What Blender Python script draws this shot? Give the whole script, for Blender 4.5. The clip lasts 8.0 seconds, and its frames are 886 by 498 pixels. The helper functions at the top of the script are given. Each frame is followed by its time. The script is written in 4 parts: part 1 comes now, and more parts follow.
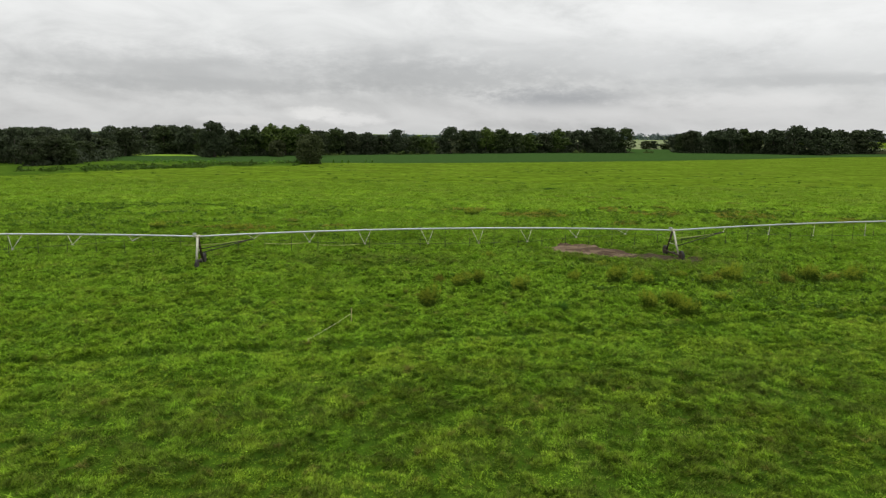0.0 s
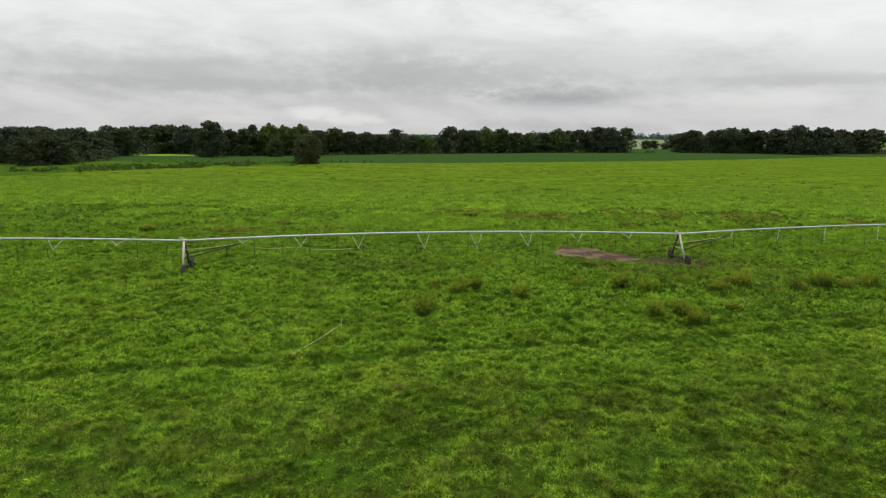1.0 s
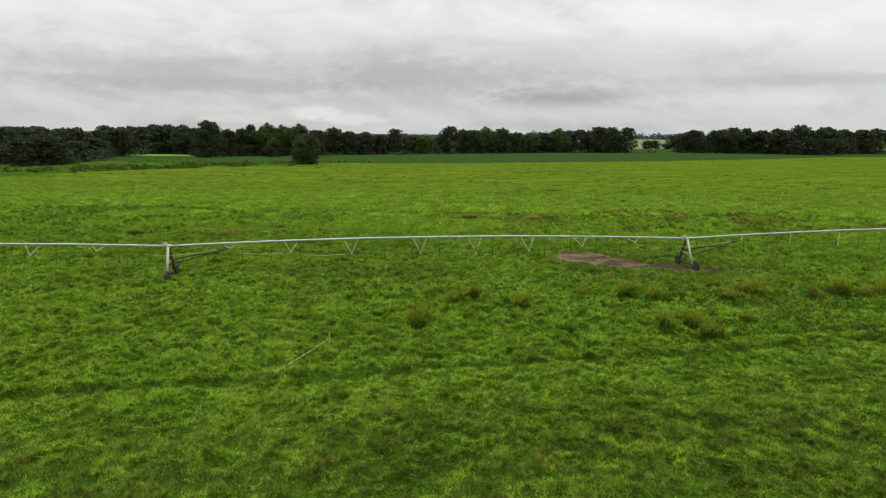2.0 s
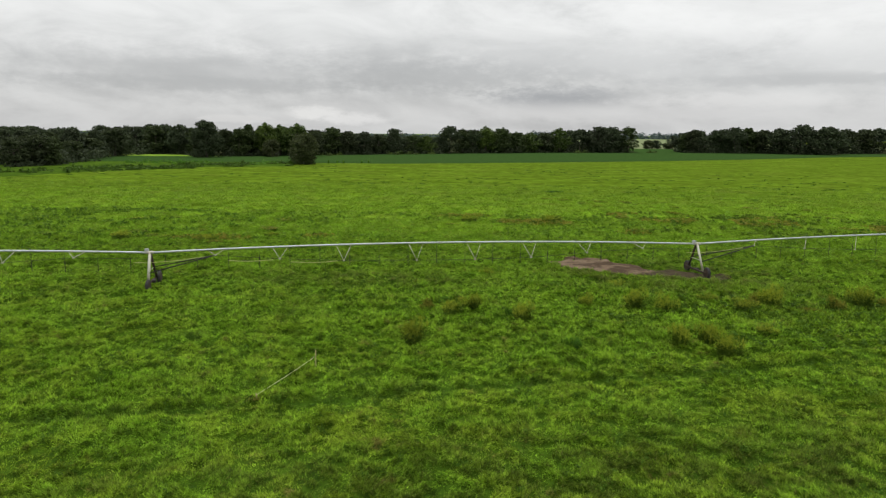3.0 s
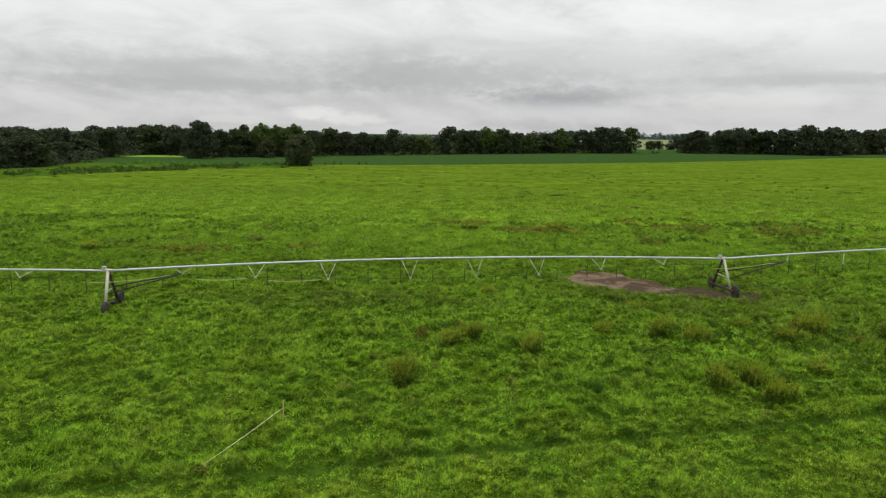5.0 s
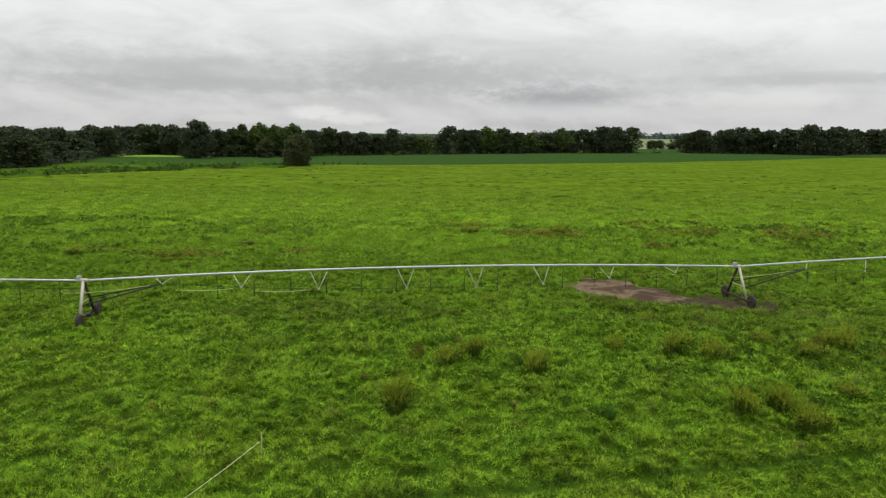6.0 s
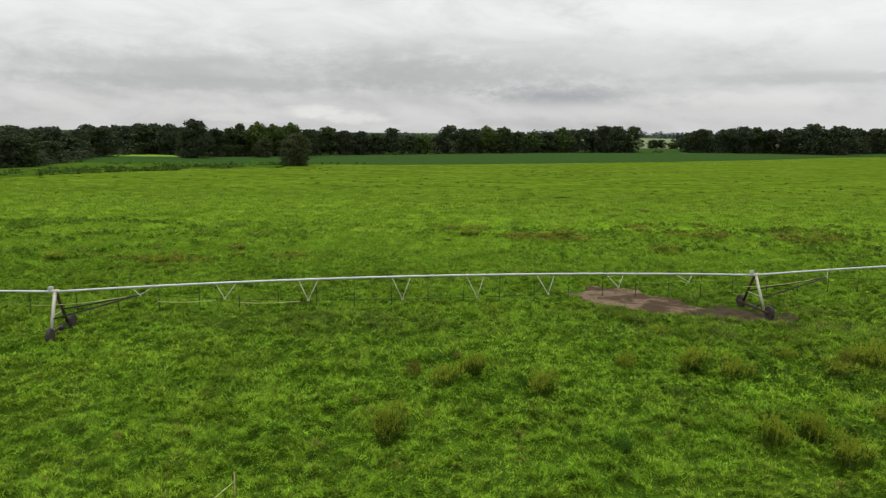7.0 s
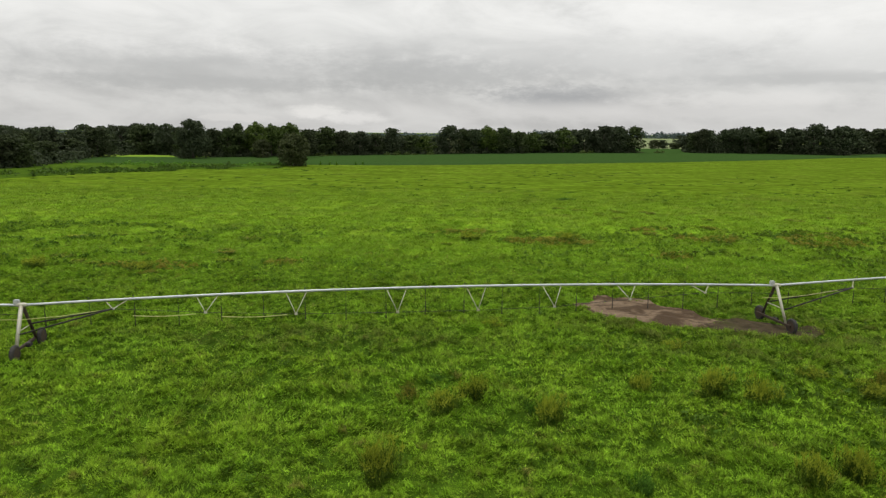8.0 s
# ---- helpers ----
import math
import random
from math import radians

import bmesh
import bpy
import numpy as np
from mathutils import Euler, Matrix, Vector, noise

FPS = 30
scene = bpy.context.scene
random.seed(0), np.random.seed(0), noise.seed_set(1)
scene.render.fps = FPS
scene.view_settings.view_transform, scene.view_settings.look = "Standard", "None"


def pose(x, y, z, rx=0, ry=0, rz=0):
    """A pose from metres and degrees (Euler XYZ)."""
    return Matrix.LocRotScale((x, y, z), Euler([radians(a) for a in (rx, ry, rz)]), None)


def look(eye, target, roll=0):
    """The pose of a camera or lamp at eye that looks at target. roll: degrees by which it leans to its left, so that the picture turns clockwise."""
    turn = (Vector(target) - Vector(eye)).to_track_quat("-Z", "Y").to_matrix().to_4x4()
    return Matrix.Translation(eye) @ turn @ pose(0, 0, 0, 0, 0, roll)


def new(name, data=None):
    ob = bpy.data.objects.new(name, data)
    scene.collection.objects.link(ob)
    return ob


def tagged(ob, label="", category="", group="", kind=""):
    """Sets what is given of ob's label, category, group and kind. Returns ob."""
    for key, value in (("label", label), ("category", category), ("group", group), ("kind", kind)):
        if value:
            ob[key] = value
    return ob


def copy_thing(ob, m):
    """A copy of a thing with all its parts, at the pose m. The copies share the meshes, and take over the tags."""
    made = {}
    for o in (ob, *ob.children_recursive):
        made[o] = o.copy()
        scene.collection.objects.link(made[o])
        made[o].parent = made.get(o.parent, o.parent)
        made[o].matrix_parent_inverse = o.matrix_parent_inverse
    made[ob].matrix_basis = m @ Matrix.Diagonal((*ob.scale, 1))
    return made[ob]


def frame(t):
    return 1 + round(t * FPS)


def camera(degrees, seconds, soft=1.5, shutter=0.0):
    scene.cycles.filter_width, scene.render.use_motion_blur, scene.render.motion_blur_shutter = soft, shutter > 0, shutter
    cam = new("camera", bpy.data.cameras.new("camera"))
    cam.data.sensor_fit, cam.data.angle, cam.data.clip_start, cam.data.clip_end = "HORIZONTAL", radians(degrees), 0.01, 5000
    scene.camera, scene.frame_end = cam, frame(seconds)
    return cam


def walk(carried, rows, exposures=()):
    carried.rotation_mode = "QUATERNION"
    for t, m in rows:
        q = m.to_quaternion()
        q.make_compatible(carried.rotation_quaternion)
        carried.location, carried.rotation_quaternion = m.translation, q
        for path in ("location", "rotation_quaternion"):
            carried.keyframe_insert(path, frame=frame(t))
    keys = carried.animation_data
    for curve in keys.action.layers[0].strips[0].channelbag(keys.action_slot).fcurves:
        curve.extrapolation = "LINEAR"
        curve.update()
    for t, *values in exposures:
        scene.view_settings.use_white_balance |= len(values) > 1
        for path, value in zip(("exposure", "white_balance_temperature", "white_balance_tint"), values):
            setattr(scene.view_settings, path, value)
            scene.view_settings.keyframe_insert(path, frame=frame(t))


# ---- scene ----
cam = camera(66.0, 8.0, soft=1.3)
PATH = [
    (0, (0.157, 2.034, 14.7), (0.017, 4.0, 14.364), 0.53),
    (0.5, (0.227, 3.527, 14.715), (0.087, 5.493, 14.378), 0.53),
    (1, (0.269, 5.109, 14.713), (0.129, 7.075, 14.376), 0.53),
    (1.5, (0.351, 6.741, 14.714), (0.21, 8.707, 14.377), 0.53),
    (3, (0.33, 12.231, 14.774), (0.189, 14.197, 14.436), 0.53),
    (3.5, (0.271, 14.039, 14.787), (0.129, 16.006, 14.451), 0.53),
    (4, (0.178, 15.957, 14.852), (0.037, 17.923, 14.515), 0.53),
    (4.5, (0.102, 17.905, 14.897), (-0.039, 19.871, 14.56), 0.53),
    (6, (-0.065, 23.537, 15.016), (-0.207, 25.503, 14.677), 0.53),
    (6.5, (-0.13, 25.324, 15.039), (-0.272, 27.29, 14.699), 0.53),
    (7, (-0.192, 27.203, 15.086), (-0.334, 29.168, 14.745), 0.53),
    (7.5, (-0.275, 29.105, 15.078), (-0.417, 31.071, 14.738), 0.53),
    (8, (-0.344, 31.04, 15.092), (-0.487, 33.006, 14.751), 0.53),
]
walk(cam, [(t, look(eye, target, roll)) for t, eye, target, roll in PATH],
     exposures=[(0.0, 0.0, 6500, 10), (7.9, 0.0, 6500, 10), (8.0, 0.0, 6640, 10)])

# ---- light: an overcast midday sky with a weak, wide sun behind the cloud ----
scene.view_settings.exposure = 0.0
SUN_EL, SUN_AZ = 60.0, 335.0  # degrees above the horizon; clockwise from +y


def node(nt, kind, ins=None, **props):
    n = nt.nodes.new(kind)
    for k, v in props.items():
        setattr(n, k, v)
    for k, v in (ins or {}).items():
        if isinstance(v, bpy.types.NodeSocket):
            nt.links.new(v, n.inputs[k])
        else:
            n.inputs[k].default_value = v
    return n


def calc(nt, op, a, b=0.0, c=0.0):
    return node(nt, "ShaderNodeMath", {0: a, 1: b, 2: c}, operation=op).outputs[0]


def span_map(nt, v, a, b, c=0.0, d=1.0, smooth=False):
    return node(nt, "ShaderNodeMapRange", {0: v, 1: a, 2: b, 3: c, 4: d},
                interpolation_type="SMOOTHSTEP" if smooth else "LINEAR").outputs[0]


def blend(nt, fac, a, b, how="MIX"):
    n = node(nt, "ShaderNodeMix", data_type="RGBA", blend_type=how)
    for i, v in ((0, fac), (6, a), (7, b)):
        if isinstance(v, bpy.types.NodeSocket):
            nt.links.new(v, n.inputs[i])
        else:
            n.inputs[i].default_value = (*v, 1.0) if isinstance(v, tuple) else v
    return n.outputs[2]


def noise_of(nt, vec, scale, detail=4.0, rough=0.55, warp=0.0, colour=False):
    n = node(nt, "ShaderNodeTexNoise", {"Vector": vec, "Scale": scale, "Detail": detail, "Roughness": rough, "Distortion": warp})
    return n.outputs[1 if colour else 0]


def sky_world():
    w = bpy.data.worlds.new("overcast_sky")
    scene.world = w
    w.use_nodes = True
    nt = w.node_tree
    nt.nodes.clear()
    co = node(nt, "ShaderNodeTexCoord").outputs["Generated"]
    sep = node(nt, "ShaderNodeSeparateXYZ", {0: co})
    x, y, z = sep.outputs
    up = calc(nt, "MAXIMUM", z, 0.0)
    low = calc(nt, "ADD", up, 0.30)
    u, v = calc(nt, "DIVIDE", x, low), calc(nt, "DIVIDE", y, low)
    flat = node(nt, "ShaderNodeCombineXYZ", {0: calc(nt, "MULTIPLY", u, 0.9), 1: calc(nt, "ADD", v, calc(nt, "MULTIPLY", u, -0.25)), 2: 0.0}).outputs[0]
    big = noise_of(nt, flat, 1.15, 3.0, 0.5, 0.4)
    az, el = calc(nt, "ARCTAN2", x, y), calc(nt, "ARCSINE", z)
    tilt = calc(nt, "ADD", calc(nt, "MULTIPLY", el, 19.0), calc(nt, "MULTIPLY", az, 1.1))
    mid = noise_of(nt, node(nt, "ShaderNodeCombineXYZ", {0: calc(nt, "MULTIPLY", az, 6.5), 1: tilt, 2: 0.0}).outputs[0], 1.0, 8.0, 0.58, 0.6)
    mass = calc(nt, "ADD", calc(nt, "MULTIPLY", big, 0.55), calc(nt, "MULTIPLY", mid, 0.45))
    shade = span_map(nt, calc(nt, "ADD", mass, calc(nt, "MULTIPLY", x, 0.06)), 0.34, 0.62, 0.0, 1.0, True)
    high = span_map(nt, up, 0.015, 0.19, 0.0, 1.0)
    light = blend(nt, high, (0.63, 0.636, 0.635), (0.91, 0.915, 0.90))
    dark = blend(nt, high, (0.43, 0.436, 0.44), (0.63, 0.638, 0.63))
    cloud = blend(nt, shade, dark, light)
    # single clouds that stand out near the horizon: azimuth, elevation, widths in degrees
    wob = noise_of(nt, node(nt, "ShaderNodeCombineXYZ", {0: calc(nt, "MULTIPLY", az, 34.0), 1: calc(nt, "MULTIPLY", el, 80.0), 2: 0.0}).outputs[0], 1.0, 7.0, 0.68)

    def blob(a, e, wa, we, edge=0.35, rag=0.42):
        da = calc(nt, "DIVIDE", calc(nt, "SUBTRACT", az, radians(a)), radians(wa))
        de = calc(nt, "DIVIDE", calc(nt, "SUBTRACT", el, radians(e)), radians(we))
        r = calc(nt, "SQRT", calc(nt, "ADD", calc(nt, "MULTIPLY", da, da), calc(nt, "MULTIPLY", de, de)))
        r = calc(nt, "ADD", r, span_map(nt, wob, 0.3, 0.7, -rag, rag))
        return span_map(nt, r, 1.0 + edge, 1.0 - edge, 0.0, 1.0, True)

    for a, e, wa, we, edge, tint, amount in (
            (-20.0, 4.2, 18.0, 1.7, 0.85, (0.42, 0.428, 0.432), 0.55),
            (-22.0, 3.5, 12.0, 0.5, 0.6, (0.40, 0.41, 0.415), 0.45),
            (-4.0, 4.4, 9.0, 1.0, 0.8, (0.37, 0.38, 0.385), 0.55),
            (4.0, 5.6, 14.0, 1.6, 0.9, (0.48, 0.488, 0.49), 0.45),
            (5.2, 2.75, 4.6, 0.75, 0.8, (0.34, 0.352, 0.37), 0.85),
            (22.0, 5.2, 15.0, 1.5, 0.9, (0.54, 0.55, 0.555), 0.35),
            (23.0, 4.0, 9.0, 0.4, 0.6, (0.46, 0.47, 0.475), 0.5),
            (-14.6, 1.45, 2.0, 0.52, 0.55, (0.78, 0.78, 0.77), 0.8),
            (-11.6, 1.0, 2.4, 0.42, 0.6, (0.76, 0.76, 0.755), 0.75),
            (-21.0, 0.9, 2.6, 0.3, 0.4, (0.68, 0.68, 0.675), 0.6),
            (19.0, 2.6, 7.0, 0.5, 0.7, (0.74, 0.74, 0.735), 0.7),
            (12.0, 1.6, 14.0, 0.7, 0.8, (0.66, 0.66, 0.66), 0.6),
            (22.0, 9.5, 16.0, 3.0, 0.9, (0.94, 0.945, 0.935), 0.55),
            (-15.0, 9.0, 14.0, 1.6, 0.9, (0.82, 0.83, 0.82), 0.35)):
        cloud = blend(nt, calc(nt, "MULTIPLY", blob(a, e, wa, we, edge), amount), cloud, tint)
    # the overcast vault brightens towards the zenith
    vault = span_map(nt, up, 0.2, 1.0, 1.0, 2.5)
    cloud = blend(nt, 1.0, cloud, node(nt, "ShaderNodeCombineColor", {0: vault, 1: vault, 2: vault}).outputs[0], "MULTIPLY")
    sky = node(nt, "ShaderNodeTexSky", sky_type="NISHITA", sun_disc=False, sun_elevation=radians(SUN_EL),
               sun_rotation=radians(SUN_AZ), altitude=40.0, dust_density=2.0)
    over = node(nt, "ShaderNodeBackground", {"Color": cloud, "Strength": 1.0})
    blue = node(nt, "ShaderNodeBackground", {"Color": sky.outputs[0], "Strength": 0.005})
    both = node(nt, "ShaderNodeAddShader", {0: over.outputs[0], 1: blue.outputs[0]})
    node(nt, "ShaderNodeOutputWorld", {"Surface": both.outputs[0]})


sky_world()
sun_data = bpy.data.lights.new("sun", "SUN")
sun_data.energy, sun_data.angle, sun_data.color = 1.5, radians(14), (1.0, 0.97, 0.92)
sun = new("sun", sun_data)
sa, se = radians(SUN_AZ), radians(SUN_EL)
sun.matrix_world = look((60 * math.sin(sa) * math.cos(se), 60 * math.cos(sa) * math.cos(se), 60 * math.sin(se)), (0, 0, 0))


# ---- materials ----
def material(name, rough=0.6, metal=0.0, spec=0.3):
    m = bpy.data.materials.new(name)
    m.use_nodes = True
    nt = m.node_tree
    b = nt.nodes["Principled BSDF"]
    b.inputs["Roughness"].default_value = rough
    b.inputs["Metallic"].default_value = metal
    b.inputs["Specular IOR Level"].default_value = spec
    return m, nt, b


def bump(nt, b, height, strength, depth):
    n = node(nt, "ShaderNodeBump", {"Height": height, "Strength": strength, "Distance": depth})
    nt.links.new(n.outputs[0], b.inputs["Normal"])


def place_of(nt):
    return node(nt, "ShaderNodeNewGeometry").outputs["Position"]


LINE_P, LINE_A = (-10.5, 47.0), radians(16.5)  # the rut along the paddock's edge


def pasture_colour(nt, lift=1.0):
    """The sward's colour: lush and yellowish greens, dull grazed patches, dry brown spots."""
    p = place_of(nt)
    big = noise_of(nt, p, 0.045, 4.0, 0.55, 0.6)
    mid = noise_of(nt, p, 0.22, 4.0, 0.6, 0.5)
    fine = noise_of(nt, p, 1.1, 3.0, 0.6)
    clump = noise_of(nt, p, 3.2, 4.0, 0.68, 0.3)
    patchy = noise_of(nt, p, 0.5, 4.0, 0.6, 0.5)
    lush, yellow, dull, dry, rut_, far_ = [tuple(c * lift for c in k) for k in (
        (0.146, 0.266, 0.016), (0.192, 0.288, 0.020),
        (0.076, 0.118, 0.012), (0.168, 0.142, 0.036), (0.042, 0.088, 0.008), (0.142, 0.226, 0.019))]
    sep = node(nt, "ShaderNodeSeparateXYZ", {0: p})
    # seen from afar the clumps even out
    near = span_map(nt, sep.outputs[1], 78.0, 125.0, 1.0, 0.38)
    # signed distance from the rut: the sward well on the near side is shorter and duller
    side = calc(nt, "ADD", calc(nt, "MULTIPLY", calc(nt, "SUBTRACT", sep.outputs[0], LINE_P[0]), math.sin(LINE_A)),
                calc(nt, "MULTIPLY", calc(nt, "SUBTRACT", sep.outputs[1], LINE_P[1]), -math.cos(LINE_A)))
    behind = span_map(nt, side, -6.0, 6.0, 0.38, 1.0, True)
    # west of the rope the sward is grazed short and yellower
    west = calc(nt, "ADD", sep.outputs[0], calc(nt, "MULTIPLY", calc(nt, "SUBTRACT", mid, 0.5), 8.0))
    west = calc(nt, "MULTIPLY", span_map(nt, west, -4.0, -11.0, 0.0, 0.6, True), span_map(nt, sep.outputs[1], 70.0, 84.0, 1.0, 0.3, True))
    behind = calc(nt, "MAXIMUM", behind, calc(nt, "MULTIPLY", west, span_map(nt, side, 0.0, -3.0, 0.5, 1.0)))
    col = blend(nt, calc(nt, "MULTIPLY", behind, span_map(nt, mid, 0.36, 0.62, 0.0, 1.0, True)), lush, yellow)
    grazed = span_map(nt, side, 0.5, 12.0, 0.0, 0.72, True)
    grazed = calc(nt, "MULTIPLY", grazed, span_map(nt, patchy, 0.38, 0.60, 0.15, 1.4))
    patch = calc(nt, "MAXIMUM", grazed, span_map(nt, big, 0.52, 0.70, 0.0, 0.3, True))
    patch = calc(nt, "MAXIMUM", patch, span_map(nt, patchy, 0.56, 0.70, 0.0, 0.55, True))
    col = blend(nt, patch, col, dull)
    # clump by clump darker or fresher growth, plus the gaps' shade put into colour
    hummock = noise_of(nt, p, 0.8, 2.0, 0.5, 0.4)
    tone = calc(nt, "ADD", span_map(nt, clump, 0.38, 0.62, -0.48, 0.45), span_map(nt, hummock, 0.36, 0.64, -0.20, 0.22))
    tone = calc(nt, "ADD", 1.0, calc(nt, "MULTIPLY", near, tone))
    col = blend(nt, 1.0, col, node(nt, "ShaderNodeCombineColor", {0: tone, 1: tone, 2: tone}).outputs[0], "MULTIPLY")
    # dark growth along the rut, with the taller edge's shadow put into the colour
    band = calc(nt, "MULTIPLY", span_map(nt, calc(nt, "ABSOLUTE", calc(nt, "ADD", side, calc(nt, "MULTIPLY", calc(nt, "SUBTRACT", fine, 0.5), 1.6))), 0.8, 0.2, 0.0, 1.0, True),
                span_map(nt, mid, 0.42, 0.62, 0.85, 0.35))
    col = blend(nt, band, col, rut_)
    # ground trodden by the herd round the bare patch and the tower
    dx = calc(nt, "DIVIDE", calc(nt, "SUBTRACT", sep.outputs[0], 19.0), 17.0)
    dy = calc(nt, "DIVIDE", calc(nt, "SUBTRACT", sep.outputs[1], 83.0), 11.0)
    trod = calc(nt, "SQRT", calc(nt, "ADD", calc(nt, "MULTIPLY", dx, dx), calc(nt, "MULTIPLY", dy, dy)))
    trod = calc(nt, "MULTIPLY", span_map(nt, trod, 1.05, 0.35, 0.0, 1.0, True), span_map(nt, patchy, 0.40, 0.62, 0.1, 0.75, True))
    # second ellipse, along the herd: trodden brown with the animals' shadows put in
    ex = calc(nt, "DIVIDE", calc(nt, "ADD", sep.outputs[0], 14.0), 17.0)
    ey = calc(nt, "DIVIDE", calc(nt, "SUBTRACT", sep.outputs[1], 78.0), 4.5)
    herd_shade = calc(nt, "SQRT", calc(nt, "ADD", calc(nt, "MULTIPLY", ex, ex), calc(nt, "MULTIPLY", ey, ey)))
    herd_shade = calc(nt, "MULTIPLY", span_map(nt, herd_shade, 1.1, 0.4, 0.0, 0.7, True), span_map(nt, patchy, 0.40, 0.62, 0.2, 0.9, True))
    col = blend(nt, calc(nt, "MAXIMUM", trod, herd_shade), col, (0.095, 0.110, 0.024))
    far = span_map(nt, sep.outputs[1], 120.0, 270.0, 0.0, 0.75, True)
    col = blend(nt, far, col, far_)
    # lit mounds and shaded hollows of the open pasture put into the colour
    mound_shade = noise_of(nt, p, 0.33, 5.0, 0.62, 0.5)
    mound_shade = calc(nt, "ADD", 1.0, calc(nt, "MULTIPLY", span_map(nt, mound_shade, 0.34, 0.66, -0.42, 0.18), span_map(nt, sep.outputs[1], 75.0, 115.0, 0.0, 1.0)))
    col = blend(nt, 1.0, col, node(nt, "ShaderNodeCombineColor", {0: mound_shade, 1: mound_shade, 2: mound_shade}).outputs[0], "MULTIPLY")
    spot = calc(nt, "MULTIPLY", span_map(nt, fine, 0.56, 0.70, 0.0, 1.0, True), span_map(nt, mid, 0.48, 0.60, 0.0, 0.8, True))
    spot = calc(nt, "MULTIPLY", spot, span_map(nt, sep.outputs[1], 130.0, 60.0, 0.35, 1.0))
    # seeding grass turns whole patches of the far sward ochre
    ochre = calc(nt, "MULTIPLY", span_map(nt, noise_of(nt, p, 0.075, 5.0, 0.65, 0.8), 0.50, 0.68, 0.0, 0.24, True), span_map(nt, sep.outputs[1], 110.0, 160.0, 0.0, 1.0))
    col = blend(nt, ochre, col, (0.200, 0.225, 0.040))
    return blend(nt, spot, col, dry), p


def grass_blade_material():
    m, nt, b = material("grass_blades", 0.6, 0.0, 0.04)
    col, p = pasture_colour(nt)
    r = node(nt, "ShaderNodeNewGeometry").outputs["Random Per Island"]
    sep = node(nt, "ShaderNodeSeparateXYZ", {0: p})
    v = calc(nt, "ADD", 1.0, calc(nt, "MULTIPLY", calc(nt, "SUBTRACT", r, 0.5), span_map(nt, sep.outputs[1], 70.0, 110.0, 0.95, 0.3)))
    col = blend(nt, 1.0, col, node(nt, "ShaderNodeCombineColor", {0: v, 1: v, 2: v}).outputs[0], "MULTIPLY")
    straw = span_map(nt, calc(nt, "FRACT", calc(nt, "MULTIPLY", r, 37.0)), 0.95, 0.97, 0.0, 0.5)
    col = blend(nt, straw, col, (0.22, 0.21, 0.06))
    nt.links.new(col, b.inputs["Base Color"])
    t = node(nt, "ShaderNodeBsdfTranslucent", {"Color": col})
    mix = node(nt, "ShaderNodeMixShader", {0: 0.3, 1: b.outputs[0], 2: t.outputs[0]})
    nt.links.new(mix.outputs[0], nt.nodes["Material Output"].inputs[0])
    return m


def ground_material():
    m, nt, b = material("pasture_ground", 1.0, 0.0, 0.0)
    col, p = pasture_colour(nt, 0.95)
    sep = node(nt, "ShaderNodeSeparateXYZ", {0: p})
    tuft = noise_of(nt, p, 0.9, 5.0, 0.65)
    tuft2 = noise_of(nt, p, 0.16, 5.0, 0.65, 0.4)
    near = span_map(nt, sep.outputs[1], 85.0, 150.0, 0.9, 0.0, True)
    # soil between the near blades: dark greens carry the shade of the grass
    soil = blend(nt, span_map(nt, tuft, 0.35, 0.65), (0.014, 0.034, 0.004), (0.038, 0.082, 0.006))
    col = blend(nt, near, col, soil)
    flat = node(nt, "ShaderNodeCombineXYZ", {0: calc(nt, "MULTIPLY", sep.outputs[0], 0.35), 1: sep.outputs[1], 2: 0.0}).outputs[0]
    streak = noise_of(nt, flat, 0.11, 5.0, 0.65, 0.3)
    thin = node(nt, "ShaderNodeCombineXYZ", {0: calc(nt, "MULTIPLY", sep.outputs[0], 0.22), 1: calc(nt, "MULTIPLY", sep.outputs[1], 0.55), 2: 0.0}).outputs[0]
    thread = span_map(nt, noise_of(nt, thin, 0.7, 4.0, 0.65, 0.4), 0.34, 0.62, 0.82, 1.08)
    # far ground darkened to match the self-shade of the nearer blades
    v = calc(nt, "MULTIPLY", calc(nt, "MULTIPLY", thread, 1.02), span_map(nt, streak, 0.30, 0.70, 0.42, 0.74))
    v = calc(nt, "MULTIPLY", v, span_map(nt, tuft, 0.3, 0.7, 0.85, 1.12))
    col = blend(nt, span_map(nt, sep.outputs[1], 110.0, 190.0, 0.0, 1.0), col,
                blend(nt, 1.0, col, node(nt, "ShaderNodeCombineColor", {0: v, 1: v, 2: v}).outputs[0], "MULTIPLY"))
    weedy = span_map(nt, tuft2, 0.60, 0.72, 0.0, 0.5, True)
    col = blend(nt, weedy, col, (0.060, 0.105, 0.012))
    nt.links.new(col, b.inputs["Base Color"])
    bump(nt, b, tuft, 0.8, 0.25)
    return m


